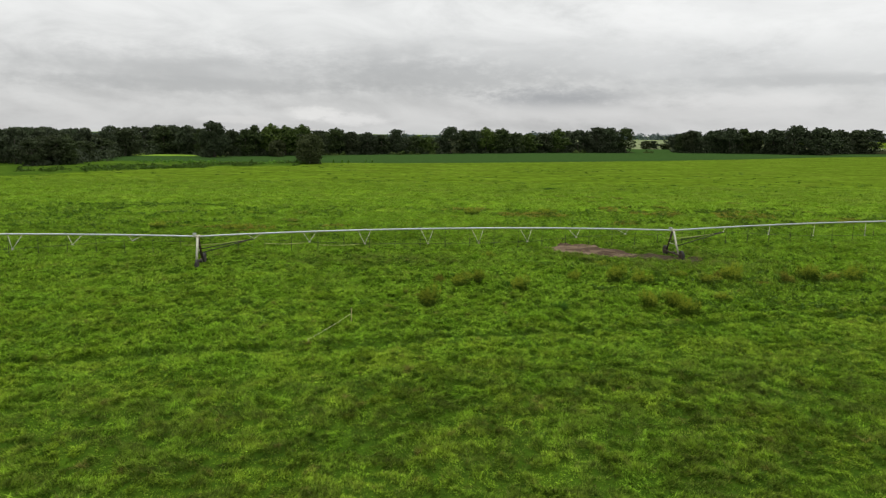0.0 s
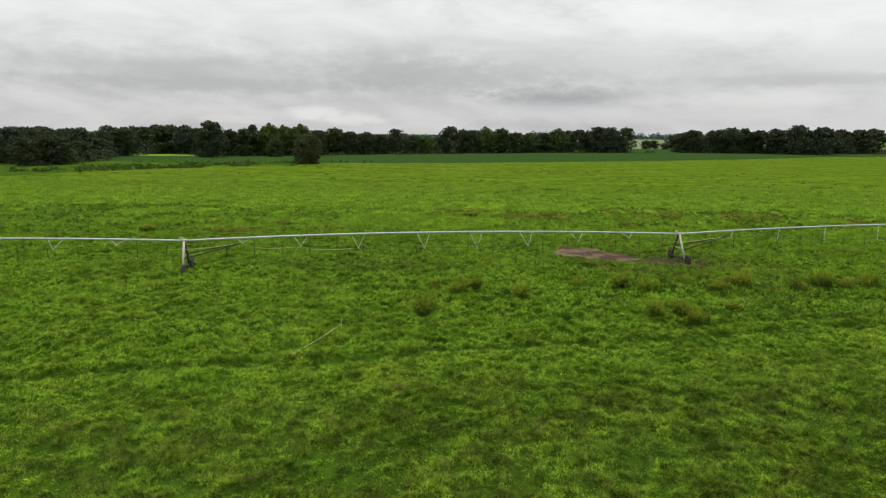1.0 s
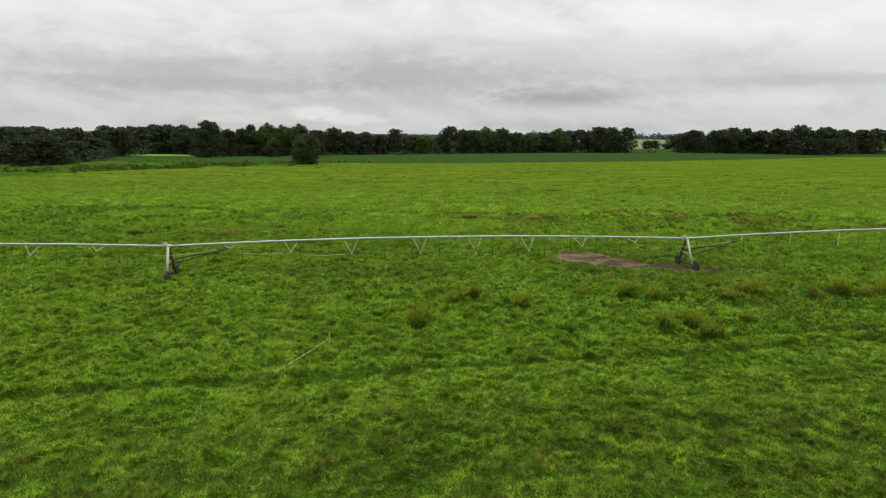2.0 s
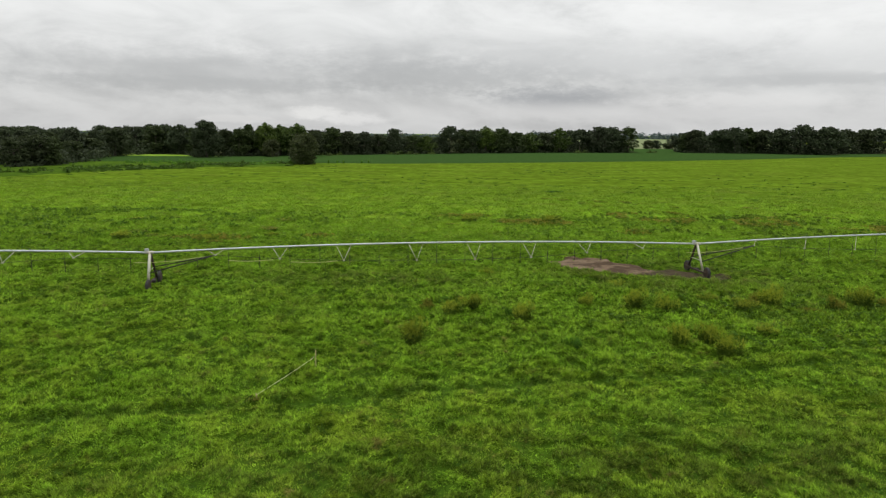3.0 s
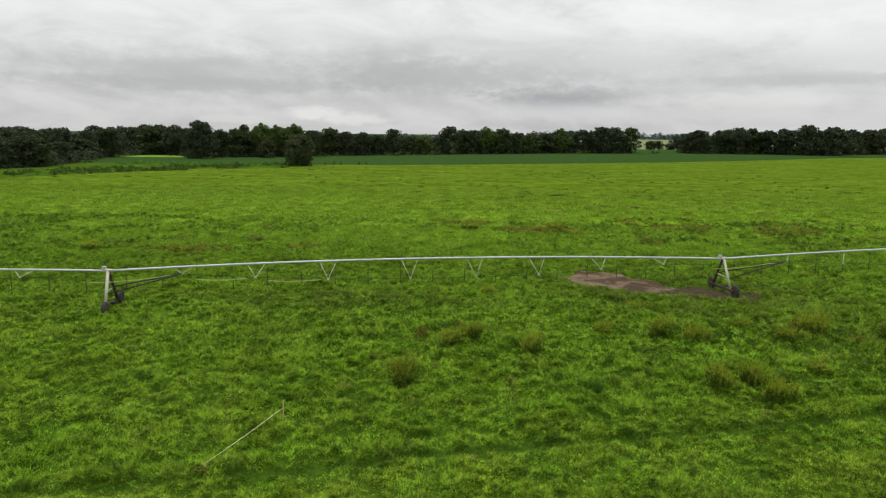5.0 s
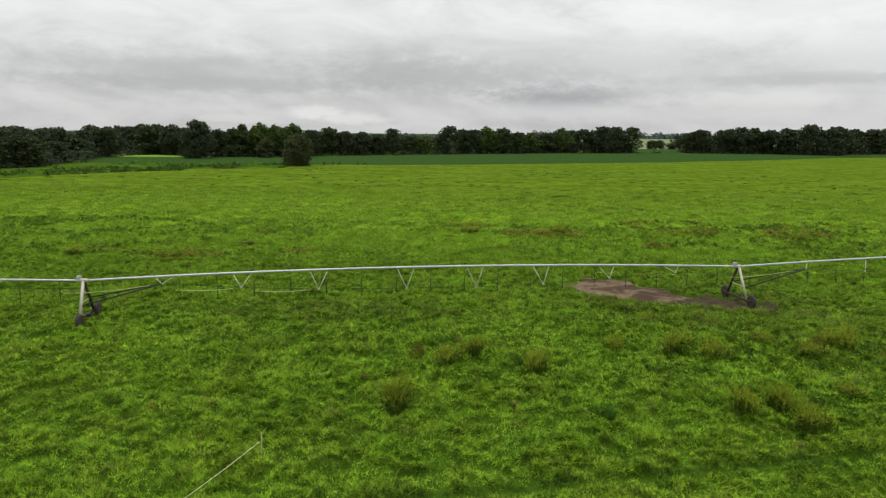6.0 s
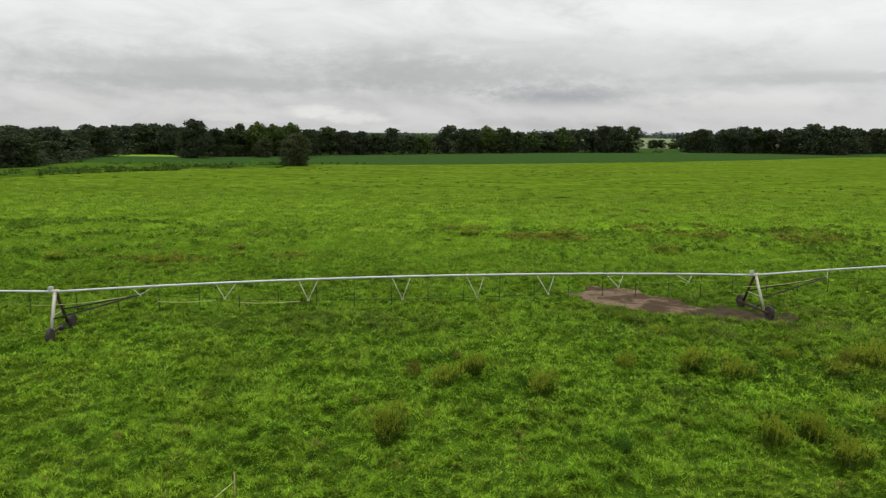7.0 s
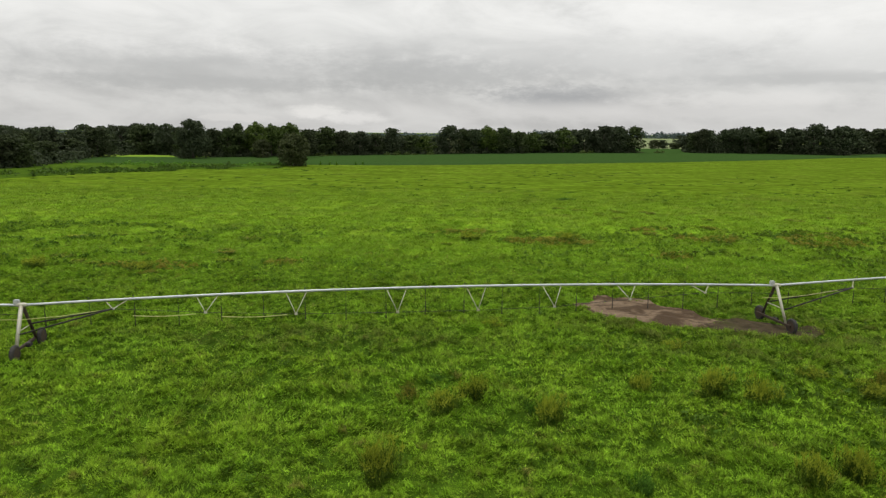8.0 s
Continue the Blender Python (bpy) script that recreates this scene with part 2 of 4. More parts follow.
def leaf_material(name, a, b_, dusk, trans=0.25):
    m, nt, b = material(name, 0.65, 0.0, 0.06)
    g = node(nt, "ShaderNodeNewGeometry")
    r = g.outputs["Random Per Island"]
    o = node(nt, "ShaderNodeObjectInfo").outputs["Random"]
    col = blend(nt, r, a, b_)
    col = blend(nt, span_map(nt, o, 0.0, 1.0, 0.0, 0.6), col, dusk)
    n = noise_of(nt, g.outputs["Position"], 0.35, 3.0)
    v = span_map(nt, n, 0.3, 0.7, 0.7, 1.3)
    col = blend(nt, 1.0, col, node(nt, "ShaderNodeCombineColor", {0: v, 1: v, 2: v}).outputs[0], "MULTIPLY")
    nt.links.new(col, b.inputs["Base Color"])
    t = node(nt, "ShaderNodeBsdfTranslucent", {"Color": col})
    mix = node(nt, "ShaderNodeMixShader", {0: trans, 1: b.outputs[0], 2: t.outputs[0]})
    nt.links.new(mix.outputs[0], nt.nodes["Material Output"].inputs[0])
    return m


def speckled(name, a, b_, scale, rough=0.7, metal=0.0, spec=0.3, relief=0.0, second=None):
    """Two colours in soft grain at one scale, worn by a coarser third."""
    m, nt, b = material(name, rough, metal, spec)
    p = node(nt, "ShaderNodeTexCoord").outputs["Object"]
    n = noise_of(nt, p, scale, 5.0, 0.6)
    col = blend(nt, span_map(nt, n, 0.33, 0.67), a, b_)
    if second:
        w = noise_of(nt, p, scale * 0.17, 4.0, 0.6, 0.5)
        col = blend(nt, span_map(nt, w, 0.5, 0.68, 0.0, 0.8, True), col, second)
    nt.links.new(col, b.inputs["Base Color"])
    nt.links.new(span_map(nt, n, 0.3, 0.7, rough - 0.1, min(1.0, rough + 0.1)), b.inputs["Roughness"])
    if relief:
        bump(nt, b, n, 0.6, relief)
    return m


def mud_material():
    m, nt, b = material("bare_mud", 0.85, 0.0, 0.03)
    p = place_of(nt)
    n, k = noise_of(nt, p, 0.33, 5.0, 0.6, 0.6), noise_of(nt, p, 2.6, 5.0, 0.65)
    dry = blend(nt, span_map(nt, k, 0.3, 0.7), (0.085, 0.058, 0.036), (0.160, 0.120, 0.082))
    wet = span_map(nt, n, 0.42, 0.56, 0.0, 0.9, True)
    col = blend(nt, wet, dry, (0.038, 0.024, 0.013))
    nt.links.new(col, b.inputs["Base Color"])
    nt.links.new(span_map(nt, wet, 0.0, 1.0, 0.95, 0.75), b.inputs["Roughness"])
    bump(nt, b, k, 0.8, 0.08)
    return m


MAT = {
    "grass": grass_blade_material(),
    "ground": ground_material(),
    "mud": mud_material(),
    "soil": speckled("trampled_wet_soil", (0.022, 0.018, 0.010), (0.060, 0.046, 0.026), 1.6, 0.9, 0, 0.03, 0.2, (0.040, 0.050, 0.012)),
    "weed_olive": leaf_material("olive_weed", (0.024, 0.052, 0.006), (0.100, 0.150, 0.014), (0.055, 0.095, 0.010), 0.3),
    "weed_green": leaf_material("green_weed", (0.035, 0.110, 0.010), (0.110, 0.220, 0.020), (0.06, 0.14, 0.015)),
    "weed_dark": leaf_material("dark_weed", (0.018, 0.055, 0.006), (0.055, 0.120, 0.012), (0.03, 0.07, 0.01)),
    "seed_pale": leaf_material("pale_seed_heads", (0.150, 0.200, 0.015), (0.275, 0.315, 0.028), (0.20, 0.24, 0.02), 0.35),
    "seed_brown": leaf_material("brown_seed_heads", (0.130, 0.142, 0.016), (0.265, 0.245, 0.036), (0.19, 0.175, 0.025), 0.35),
    "coarse": leaf_material("coarse_grass", (0.026, 0.070, 0.006), (0.082, 0.150, 0.011), (0.06, 0.11, 0.01)),
    "hedge": leaf_material("hedge_leaves", (0.026, 0.060, 0.007), (0.074, 0.130, 0.013), (0.04, 0.08, 0.010)),
    # oak greens lifted and blued: haze over the woods painted in
    "oak": leaf_material("oak_leaves", (0.028, 0.043, 0.020), (0.050, 0.069, 0.030), (0.042, 0.048, 0.030)),
    "mixed": leaf_material("mixed_leaves", (0.033, 0.050, 0.016), (0.047, 0.068, 0.021), (0.036, 0.046, 0.020)),
    "dusky": leaf_material("dusky_leaves", (0.030, 0.042, 0.018), (0.044, 0.058, 0.024), (0.038, 0.044, 0.023)),
    "light": leaf_material("light_leaves", (0.050, 0.080, 0.015), (0.074, 0.108, 0.022), (0.042, 0.066, 0.018)),
    "grey": leaf_material("grey_leaves", (0.038, 0.050, 0.020), (0.058, 0.070, 0.026), (0.042, 0.050, 0.020)),
    # blue-grey haze of distance painted into the leaf colour
    "far": leaf_material("hazed_far_leaves", (0.060, 0.085, 0.075), (0.080, 0.105, 0.095), (0.07, 0.095, 0.09)),
    "shaded_litter": speckled("woodland_floor", (0.012, 0.016, 0.007), (0.028, 0.030, 0.014), 0.5, 1.0, 0, 0.0),
    "bark": speckled("bark", (0.045, 0.036, 0.028), (0.100, 0.085, 0.068), 2.0, 0.9),
    "pale_bark": speckled("pale_bark", (0.16, 0.15, 0.12), (0.30, 0.28, 0.24), 2.0, 0.85),
    "crop": speckled("crop_canopy", (0.021, 0.047, 0.011), (0.033, 0.065, 0.016), 0.9, 0.9, 0, 0.0, 0.3, (0.028, 0.061, 0.014)),
    "margin": speckled("rough_margin", (0.024, 0.054, 0.006), (0.050, 0.088, 0.009), 0.35, 0.95, 0, 0.0, 0.3, (0.065, 0.11, 0.012)),
    # hay greyed by hand, distance haze mixed into its colour
    "hay": speckled("hay_meadow", (0.120, 0.148, 0.072), (0.155, 0.178, 0.092), 0.05, 0.9, 0, 0.0, 0, (0.13, 0.155, 0.095)),
    "mown": speckled("mown_strip", (0.11, 0.19, 0.02), (0.15, 0.225, 0.03), 0.2, 0.9, 0, 0.0, 0.1),
    "zinc": speckled("galvanised_steel", (0.34, 0.36, 0.365), (0.48, 0.50, 0.50), 3.0, 0.5, 0.35, 0.5, 0, (0.36, 0.38, 0.38)),
    "zinc_worn": speckled("weathered_zinc", (0.34, 0.33, 0.27), (0.48, 0.46, 0.37), 4.0, 0.6, 0.2, 0.4, 0, (0.26, 0.22, 0.14)),
    "dark_steel": speckled("dark_steel", (0.016, 0.015, 0.013), (0.036, 0.031, 0.026), 5.0, 0.75, 0.0, 0.25),
    "rust": speckled("dark_rust", (0.026, 0.019, 0.013), (0.060, 0.040, 0.025), 6.0, 0.85),
    "rubber": speckled("tyre_rubber", (0.018, 0.018, 0.018), (0.045, 0.040, 0.034), 6.0, 0.85),
    "hose_black": speckled("black_hose", (0.020, 0.021, 0.020), (0.035, 0.036, 0.034), 8.0, 0.6),
    "hose_yellow": speckled("faded_yellow_hose", (0.33, 0.34, 0.10), (0.45, 0.45, 0.18), 6.0, 0.6),
    "box_grey": speckled("grey_box_paint", (0.30, 0.31, 0.30), (0.40, 0.41, 0.40), 6.0, 0.5),
    "post_wood": speckled("fence_post_wood", (0.28, 0.24, 0.10), (0.42, 0.37, 0.17), 9.0, 0.85),
    "rope": speckled("fence_rope", (0.52, 0.52, 0.24), (0.66, 0.66, 0.36), 9.0, 0.7),
}


# ---- mesh helpers ----
def part(name, bm, mat, parent=None, label=""):
    me = bpy.data.meshes.new(name)
    bm.to_mesh(me)
    bm.free()
    me.materials.append(MAT[mat])
    ob = new(name, me)
    if parent:
        ob.parent = parent
    return tagged(ob, label)


def soup(name, verts, size, mat, parent=None):
    """One mesh of loose faces; verts: an array (faces * size, 3)."""
    verts = np.ascontiguousarray(verts, dtype=np.float32).reshape(-1, 3)
    n = len(verts)
    me = bpy.data.meshes.new(name)
    me.vertices.add(n)
    me.vertices.foreach_set("co", verts.ravel())
    me.loops.add(n)
    me.loops.foreach_set("vertex_index", np.arange(n, dtype=np.int32))
    me.polygons.add(n // size)
    me.polygons.foreach_set("loop_start", np.arange(0, n, size, dtype=np.int32))
    me.update(calc_edges=True)
    me.materials.append(MAT[mat])
    ob = new(name, me)
    if parent:
        ob.parent = parent
    return ob


def tube(bm, pts, radii, seg=8, caps=True):
    """A round bar along points; radii: one for all or one each."""
    pts = [Vector(p) for p in pts]
    radii = radii if isinstance(radii, (list, tuple)) else [radii] * len(pts)
    rings = []
    for i, p in enumerate(pts):
        ahead = (pts[min(i + 1, len(pts) - 1)] - pts[max(i - 1, 0)]).normalized()
        side = ahead.cross(Vector((0, 0, 1)))
        side = side.normalized() if side.length > 0.05 else Vector((1, 0, 0))
        rise = side.cross(ahead)
        rings.append([bm.verts.new(p + radii[i] * (math.cos(a) * side + math.sin(a) * rise))
                      for a in (math.tau * k / seg for k in range(seg))])
    for r0, r1 in zip(rings, rings[1:]):
        for k in range(seg):
            f = bm.faces.new((r0[k], r0[(k + 1) % seg], r1[(k + 1) % seg], r1[k]))
            f.smooth = True
    if caps:
        bm.faces.new(rings[0][::-1])
        bm.faces.new(rings[-1])
    return bm


def box(bm, centre, size, m=None, bevel=0.0):
    made = bmesh.ops.create_cube(bm, size=1.0)["verts"]
    for v in made:
        v.co = Vector((v.co.x * size[0], v.co.y * size[1], v.co.z * size[2])) + Vector(centre)
    if bevel:
        edges = list({e for v in made for e in v.link_edges})
        bmesh.ops.bevel(bm, geom=edges, offset=bevel, segments=2, affect="EDGES")
    if m:
        bmesh.ops.transform(bm, matrix=m, verts=[v for v in bm.verts if v.is_valid])
    return bm


rng = np.random.default_rng(7)
LATTICE = rng.random((257, 257))


def value_noise(x, y, cell):
    """Smooth noise from 0 to 1 over the plan."""
    u, v = np.asarray(x, float) / cell + 511.3, np.asarray(y, float) / cell + 377.7
    i, j = np.floor(u).astype(int), np.floor(v).astype(int)
    fu, fv = u - i, v - j
    fu, fv = fu * fu * (3 - 2 * fu), fv * fv * (3 - 2 * fv)
    i, j = i % 256, j % 256
    a, b, c, d = LATTICE[i, j], LATTICE[i + 1, j], LATTICE[i, j + 1], LATTICE[i + 1, j + 1]
    return (a * (1 - fu) + b * fu) * (1 - fv) + (c * (1 - fu) + d * fu) * fv


def rut_side(x, y):
    """Metres from the rut; positive on the near side."""
    return (x - LINE_P[0]) * math.sin(LINE_A) - (y - LINE_P[1]) * math.cos(LINE_A)


MUD = ((12.6, 88.6, 6.4, 3.3, -38.0), (20.4, 84.2, 4.6, 2.0, -18.0))  # x, y, half axes, turn


def mud_depth(x, y):
    """1 in the middle of the bare patches, 0 and less outside."""
    best = np.full(np.shape(x), -9.0)
    for cx, cy, a, b, turn in MUD:
        t = radians(turn)
        u = ((x - cx) * math.cos(t) + (y - cy) * math.sin(t)) / a
        v = (-(x - cx) * math.sin(t) + (y - cy) * math.cos(t)) / b
        best = np.maximum(best, 1 - np.hypot(u, v))
    return best + 0.5 * (value_noise(x, y, 1.7) - 0.5)


def tussock(x, y):
    """Height of the sward's hummocks, 0 in the hollows between them to 1."""
    x, y = np.asarray(x, float), np.asarray(y, float)
    u, v = 0.83 * x + 0.56 * y, 0.83 * y - 0.56 * x
    n = 0.50 * value_noise(x, y, 0.46) + 0.32 * value_noise(u, v, 0.95) + 0.18 * value_noise(x + 40, y, 2.9)
    return np.clip((n - 0.34) / 0.34, 0, 1)


def ground_z(x, y):
    x, y = np.asarray(x, float), np.asarray(y, float)
    near = np.clip((170 - y) / 60, 0, 1) * np.clip((y + 40) / 30, 0, 1)
    z = near * (0.22 * (value_noise(x, y, 9.0) - 0.5) + 0.12 * (value_noise(x, y, 2.7) - 0.5))
    side = rut_side(x, y)
    rut = np.exp(-(side / 0.35) ** 2) + np.exp(-((side + 2.2) / 0.35) ** 2)
    z = z - 0.10 * near * rut
    return z + near * np.clip(-4 * mud_depth(x, y), 0, 1) * np.clip(1 - rut, 0, 1) * np.where(side > 0, 0.26, 0.36) * tussock(x, y)


# ---- ground: one sheet out to the horizon ----
def build_ground():
    def axis(fine_a, fine_b, step, far_a, far_b):
        grow = lambda start, end: [start + (end - start) * (k / 24) ** 2.6 for k in range(1, 25)]  # noqa: E731
        return np.array(grow(fine_a, far_a)[::-1] + list(np.arange(fine_a, fine_b + 0.01, step)) + grow(fine_b, far_b))

    xs, ys = axis(-84, 84, 0.33, -4200, 4200), axis(26, 112, 0.3, -2500, 4600)
    gx, gy = np.meshgrid(xs, ys)
    gz = ground_z(gx, gy) - 0.04
    nx, ny = len(xs), len(ys)
    verts = np.stack([gx, gy, gz], -1).reshape(-1, 3)
    k = np.arange(nx * ny).reshape(ny, nx)
    faces = np.stack([k[:-1, :-1], k[:-1, 1:], k[1:, 1:], k[1:, :-1]], -1).reshape(-1, 4)
    me = bpy.data.meshes.new("ground")
    me.from_pydata(verts.tolist(), [], faces.tolist())
    me.polygons.foreach_set("use_smooth", [True] * len(faces))
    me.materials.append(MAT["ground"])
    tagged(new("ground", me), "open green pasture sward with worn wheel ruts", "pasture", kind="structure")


build_ground()


def build_mud(name, index, mat, label):
    cx, cy, a, b, turn = MUD[index]
    bm = bmesh.new()
    t = radians(turn)
    rings, spokes = 14, 72
    centre = bm.verts.new((cx, cy, float(ground_z(cx, cy)) + 0.02))
    rows = []
    for i in range(1, rings + 1):
        row = []
        for k in range(spokes):
            ang = math.tau * k / spokes
            edge = 1.0 + 0.55 * (float(value_noise(cx + 3 * math.cos(ang), cy + 3 * math.sin(ang), 1.1)) - 0.5)
            q = i / rings * edge
            u, v = a * q * math.cos(ang), b * q * math.sin(ang)
            x, y = cx + u * math.cos(t) - v * math.sin(t), cy + u * math.sin(t) + v * math.cos(t)
            lip = 0.02 if i < rings else -0.05
            row.append(bm.verts.new((x, y, float(ground_z(x, y)) + lip + 0.16 * float(value_noise(x, y, 0.7)))))
        rows.append(row)
    for k in range(spokes):
        bm.faces.new((centre, rows[0][k], rows[0][(k + 1) % spokes]))
        for r0, r1 in zip(rows, rows[1:]):
            bm.faces.new((r0[k], r1[k], r1[(k + 1) % spokes], r0[(k + 1) % spokes]))
    for f in bm.faces:
        f.smooth = True
    tagged(part(name, bm, mat), label, "bare ground", kind="structure")


build_mud("mud_patch", 0, "mud", "bare brown mud wallow trampled into the pasture")
build_mud("mud_patch", 1, "soil", "dark trampled soil round the foot of an irrigation tower")


# ---- far fields ----
def field_strip(name, mat, front, back, height, label, cell=6.0):
    """A raised canopy between two lines of the plan, with a sloping edge in front."""
    cell = max(cell, (back[-1][0] - back[0][0]) / 160)
    (x0, x1) = max(front[0][0], back[0][0]), min(front[-1][0], back[-1][0])
    nx, ny = max(8, int((x1 - x0) / cell)), 16
    fx, fy = zip(*front)
    bx, by = zip(*back)
    bm = bmesh.new()
    grid = []
    for j in range(-1, ny + 2):
        row = []
        for i in range(nx + 1):
            x = x0 + (x1 - x0) * i / nx
            ya, yb = float(np.interp(x, fx, fy)), float(np.interp(x, bx, by))
            ya += 2.0 * (float(value_noise(x, 3.0, 9.0)) - 0.5)
            y = ya + (yb - ya) * min(max(j, 0), ny) / ny - (2.5 if j < 0 else 0.0)
            z = height * (0.9 + 0.2 * float(value_noise(x, y, 5.0))) if 0 <= j <= ny else -0.05
            row.append(bm.verts.new((x, y, z)))
        grid.append(row)
    for r0, r1 in zip(grid, grid[1:]):
        for i in range(nx):
            bm.faces.new((r0[i], r0[i + 1], r1[i + 1], r1[i])).smooth = True
    tagged(part(name, bm, mat), label, "field", kind="structure")


field_strip("crop_field", "crop",
            [(-95, 322), (-81, 329), (-50, 333), (-19, 343), (37, 372), (102, 407), (165, 452), (220, 498), (330, 560)],
            [(-95, 425), (-60, 462), (-20, 488), (40, 530), (103, 560), (122, 690), (200, 694), (330, 742)], 0.55,
            "dark green row crop standing between pasture and woods")
field_strip("crop_field", "crop",
            [(-200, 322), (-165, 314), (-140, 318), (-96, 324)], [(-200, 372), (-165, 376), (-140, 382), (-96, 424)], 0.55,
            "dark green row crop behind a weedy hedge strip")
field_strip("weedy_margin", "margin", [(-215, 170), (-150, 212), (-137, 258), (-119, 283), (-87, 297)],
            [(-215, 318), (-161, 312), (-138, 317), (-87, 322)], 0.35, "rough green margin between pasture and crop", 3.0)
field_strip("mown_strip", "mown", [(-215, 377), (-196, 378), (-150, 380)], [(-215, 400), (-196, 404), (-150, 398)], 0.62,
            "bright yellow-green mown strip before the woods")
field_strip("hay_meadow", "hay", [(60, 696), (170, 698), (480, 744)], [(60, 1905), (170, 1905), (520, 1905)], 0.3,
            "pale hay meadow seen far off between the woods", 30.0)


# near-black sheets: the woods' shade is put into the floor colour
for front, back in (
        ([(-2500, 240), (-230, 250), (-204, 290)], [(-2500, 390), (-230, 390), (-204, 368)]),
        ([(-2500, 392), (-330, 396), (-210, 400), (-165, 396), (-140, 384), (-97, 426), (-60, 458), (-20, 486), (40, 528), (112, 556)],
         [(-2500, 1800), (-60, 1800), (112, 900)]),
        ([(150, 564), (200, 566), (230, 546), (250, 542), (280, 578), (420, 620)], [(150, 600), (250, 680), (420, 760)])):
    field_strip("woodland_floor", "shaded_litter", front, back, 0.7, "floor of the woods with shade put into its dark colour")


# ---- trees ----
def leaf_quads(points, normals, sizes, r, loose=0.5):
    """Small four-cornered leaf sprays with random tilt."""
    n = len(points)
    nor = normals + loose * r.normal(size=(n, 3))
    nor /= np.linalg.norm(nor, axis=1, keepdims=True)
    a = np.cross(nor, r.normal(size=(n, 3)))
    a /= np.linalg.norm(a, axis=1, keepdims=True)
    b = np.cross(nor, a)
    s = sizes[:, None]
    k = r.uniform(0.55, 1.0, (n, 4, 1))
    corners = np.stack([a * s, b * s * 0.8, -a * s, -b * s * 0.8], 1) * k
    return points[:, None, :] + corners


def crown_points(r, h, w, low, lobes, per, shape):
    """Leaf places on many overlapping lobes of a crown."""
    t = r.uniform(0, 1, lobes) ** 0.8
    prof = np.sin(np.pi * (0.12 + 0.85 * t)) ** shape
    ang, rad = r.uniform(0, math.tau, lobes), np.sqrt(r.uniform(0.05, 1.0, lobes))
    out = 0.40 * w * prof * rad
    size = w * r.uniform(0.11, 0.23, lobes) * (1.12 - 0.35 * t)
    c = np.stack([out * np.cos(ang), out * np.sin(ang), h * (low + (0.97 - low) * t)], 1)
    c[:, 2] = np.minimum(c[:, 2], h - 0.70 * size)
    # small sprays that break the outline
    k = r.integers(0, lobes, lobes)
    d = r.normal(size=(lobes, 3))
    d[:, 2] = np.abs(d[:, 2]) * 1.2
    d /= np.linalg.norm(d, axis=1, keepdims=True)
    twig = c[k] + d * size[k][:, None] * r.uniform(0.95, 1.25, (lobes, 1)) * np.array([1.0, 1.0, 0.8])
    twig[:, 2] = np.minimum(twig[:, 2], 1.02 * h)
    c, size = np.concatenate([c, twig]), np.concatenate([size, w * r.uniform(0.03, 0.065, lobes)])
    pts, nor = [], []
    for ci, si in zip(c, size):
        n = max(6, int(per * min(1.0, 0.25 if si < 0.07 * w else 1.0)))
        d = r.normal(size=(n, 3))
        d /= np.linalg.norm(d, axis=1, keepdims=True)
        q = si * r.uniform(0.72, 1.08, (n, 1))
        p = ci + d * q * np.array([1.0, 1.0, 0.75])
        pts.append(p)
        nor.append(d)
    pts, nor = np.concatenate(pts), np.concatenate(nor)
    pts[:, 2] = np.maximum(pts[:, 2], 0.3)
    return pts, nor


def make_tree(name, seed, h, w, low, leaf, bark, shape=0.7, lobes=46, per=56, size=0.56):
    r = np.random.default_rng(seed)
    thing = new(name)
    bm = bmesh.new()
    bend = r.normal(size=(5, 2)) * 0.02 * h
    stem = [(bend[i][0] * i / 4, bend[i][1] * i / 4, h * 0.72 * i / 4 - (0.2 if i == 0 else 0)) for i in range(5)]
    base = 0.024 * h
    tube(bm, stem, [base * 1.25, base, base * 0.8, base * 0.55, base * 0.2], 8)
    for k in range(6):
        i = 1 + k % 3
        s = Vector(stem[i])
        a = r.uniform(0, math.tau)
        reach = w * r.uniform(0.2, 0.36)
        mid = s + Vector((0.5 * reach * math.cos(a), 0.5 * reach * math.sin(a), 0.06 * h))
        end = s + Vector((reach * math.cos(a), reach * math.sin(a), 0.17 * h))
        tube(bm, [s, mid, end], [base * 0.5, base * 0.35, base * 0.12], 5)
    part("trunk", bm, bark, thing)
    pts, nor = crown_points(r, h, w, low, lobes, per, shape)
    sizes = size * r.uniform(0.6, 1.25, len(pts))
    soup("crown", leaf_quads(pts, nor, sizes, r, 0.5), 4, leaf, thing)
    return thing


KINDS = {}
KINDS["deep"] = make_tree("oak_tree", 17, 15.0, 15.0, 0.08, "oak", "bark", 0.6, 34, 34, 0.85)
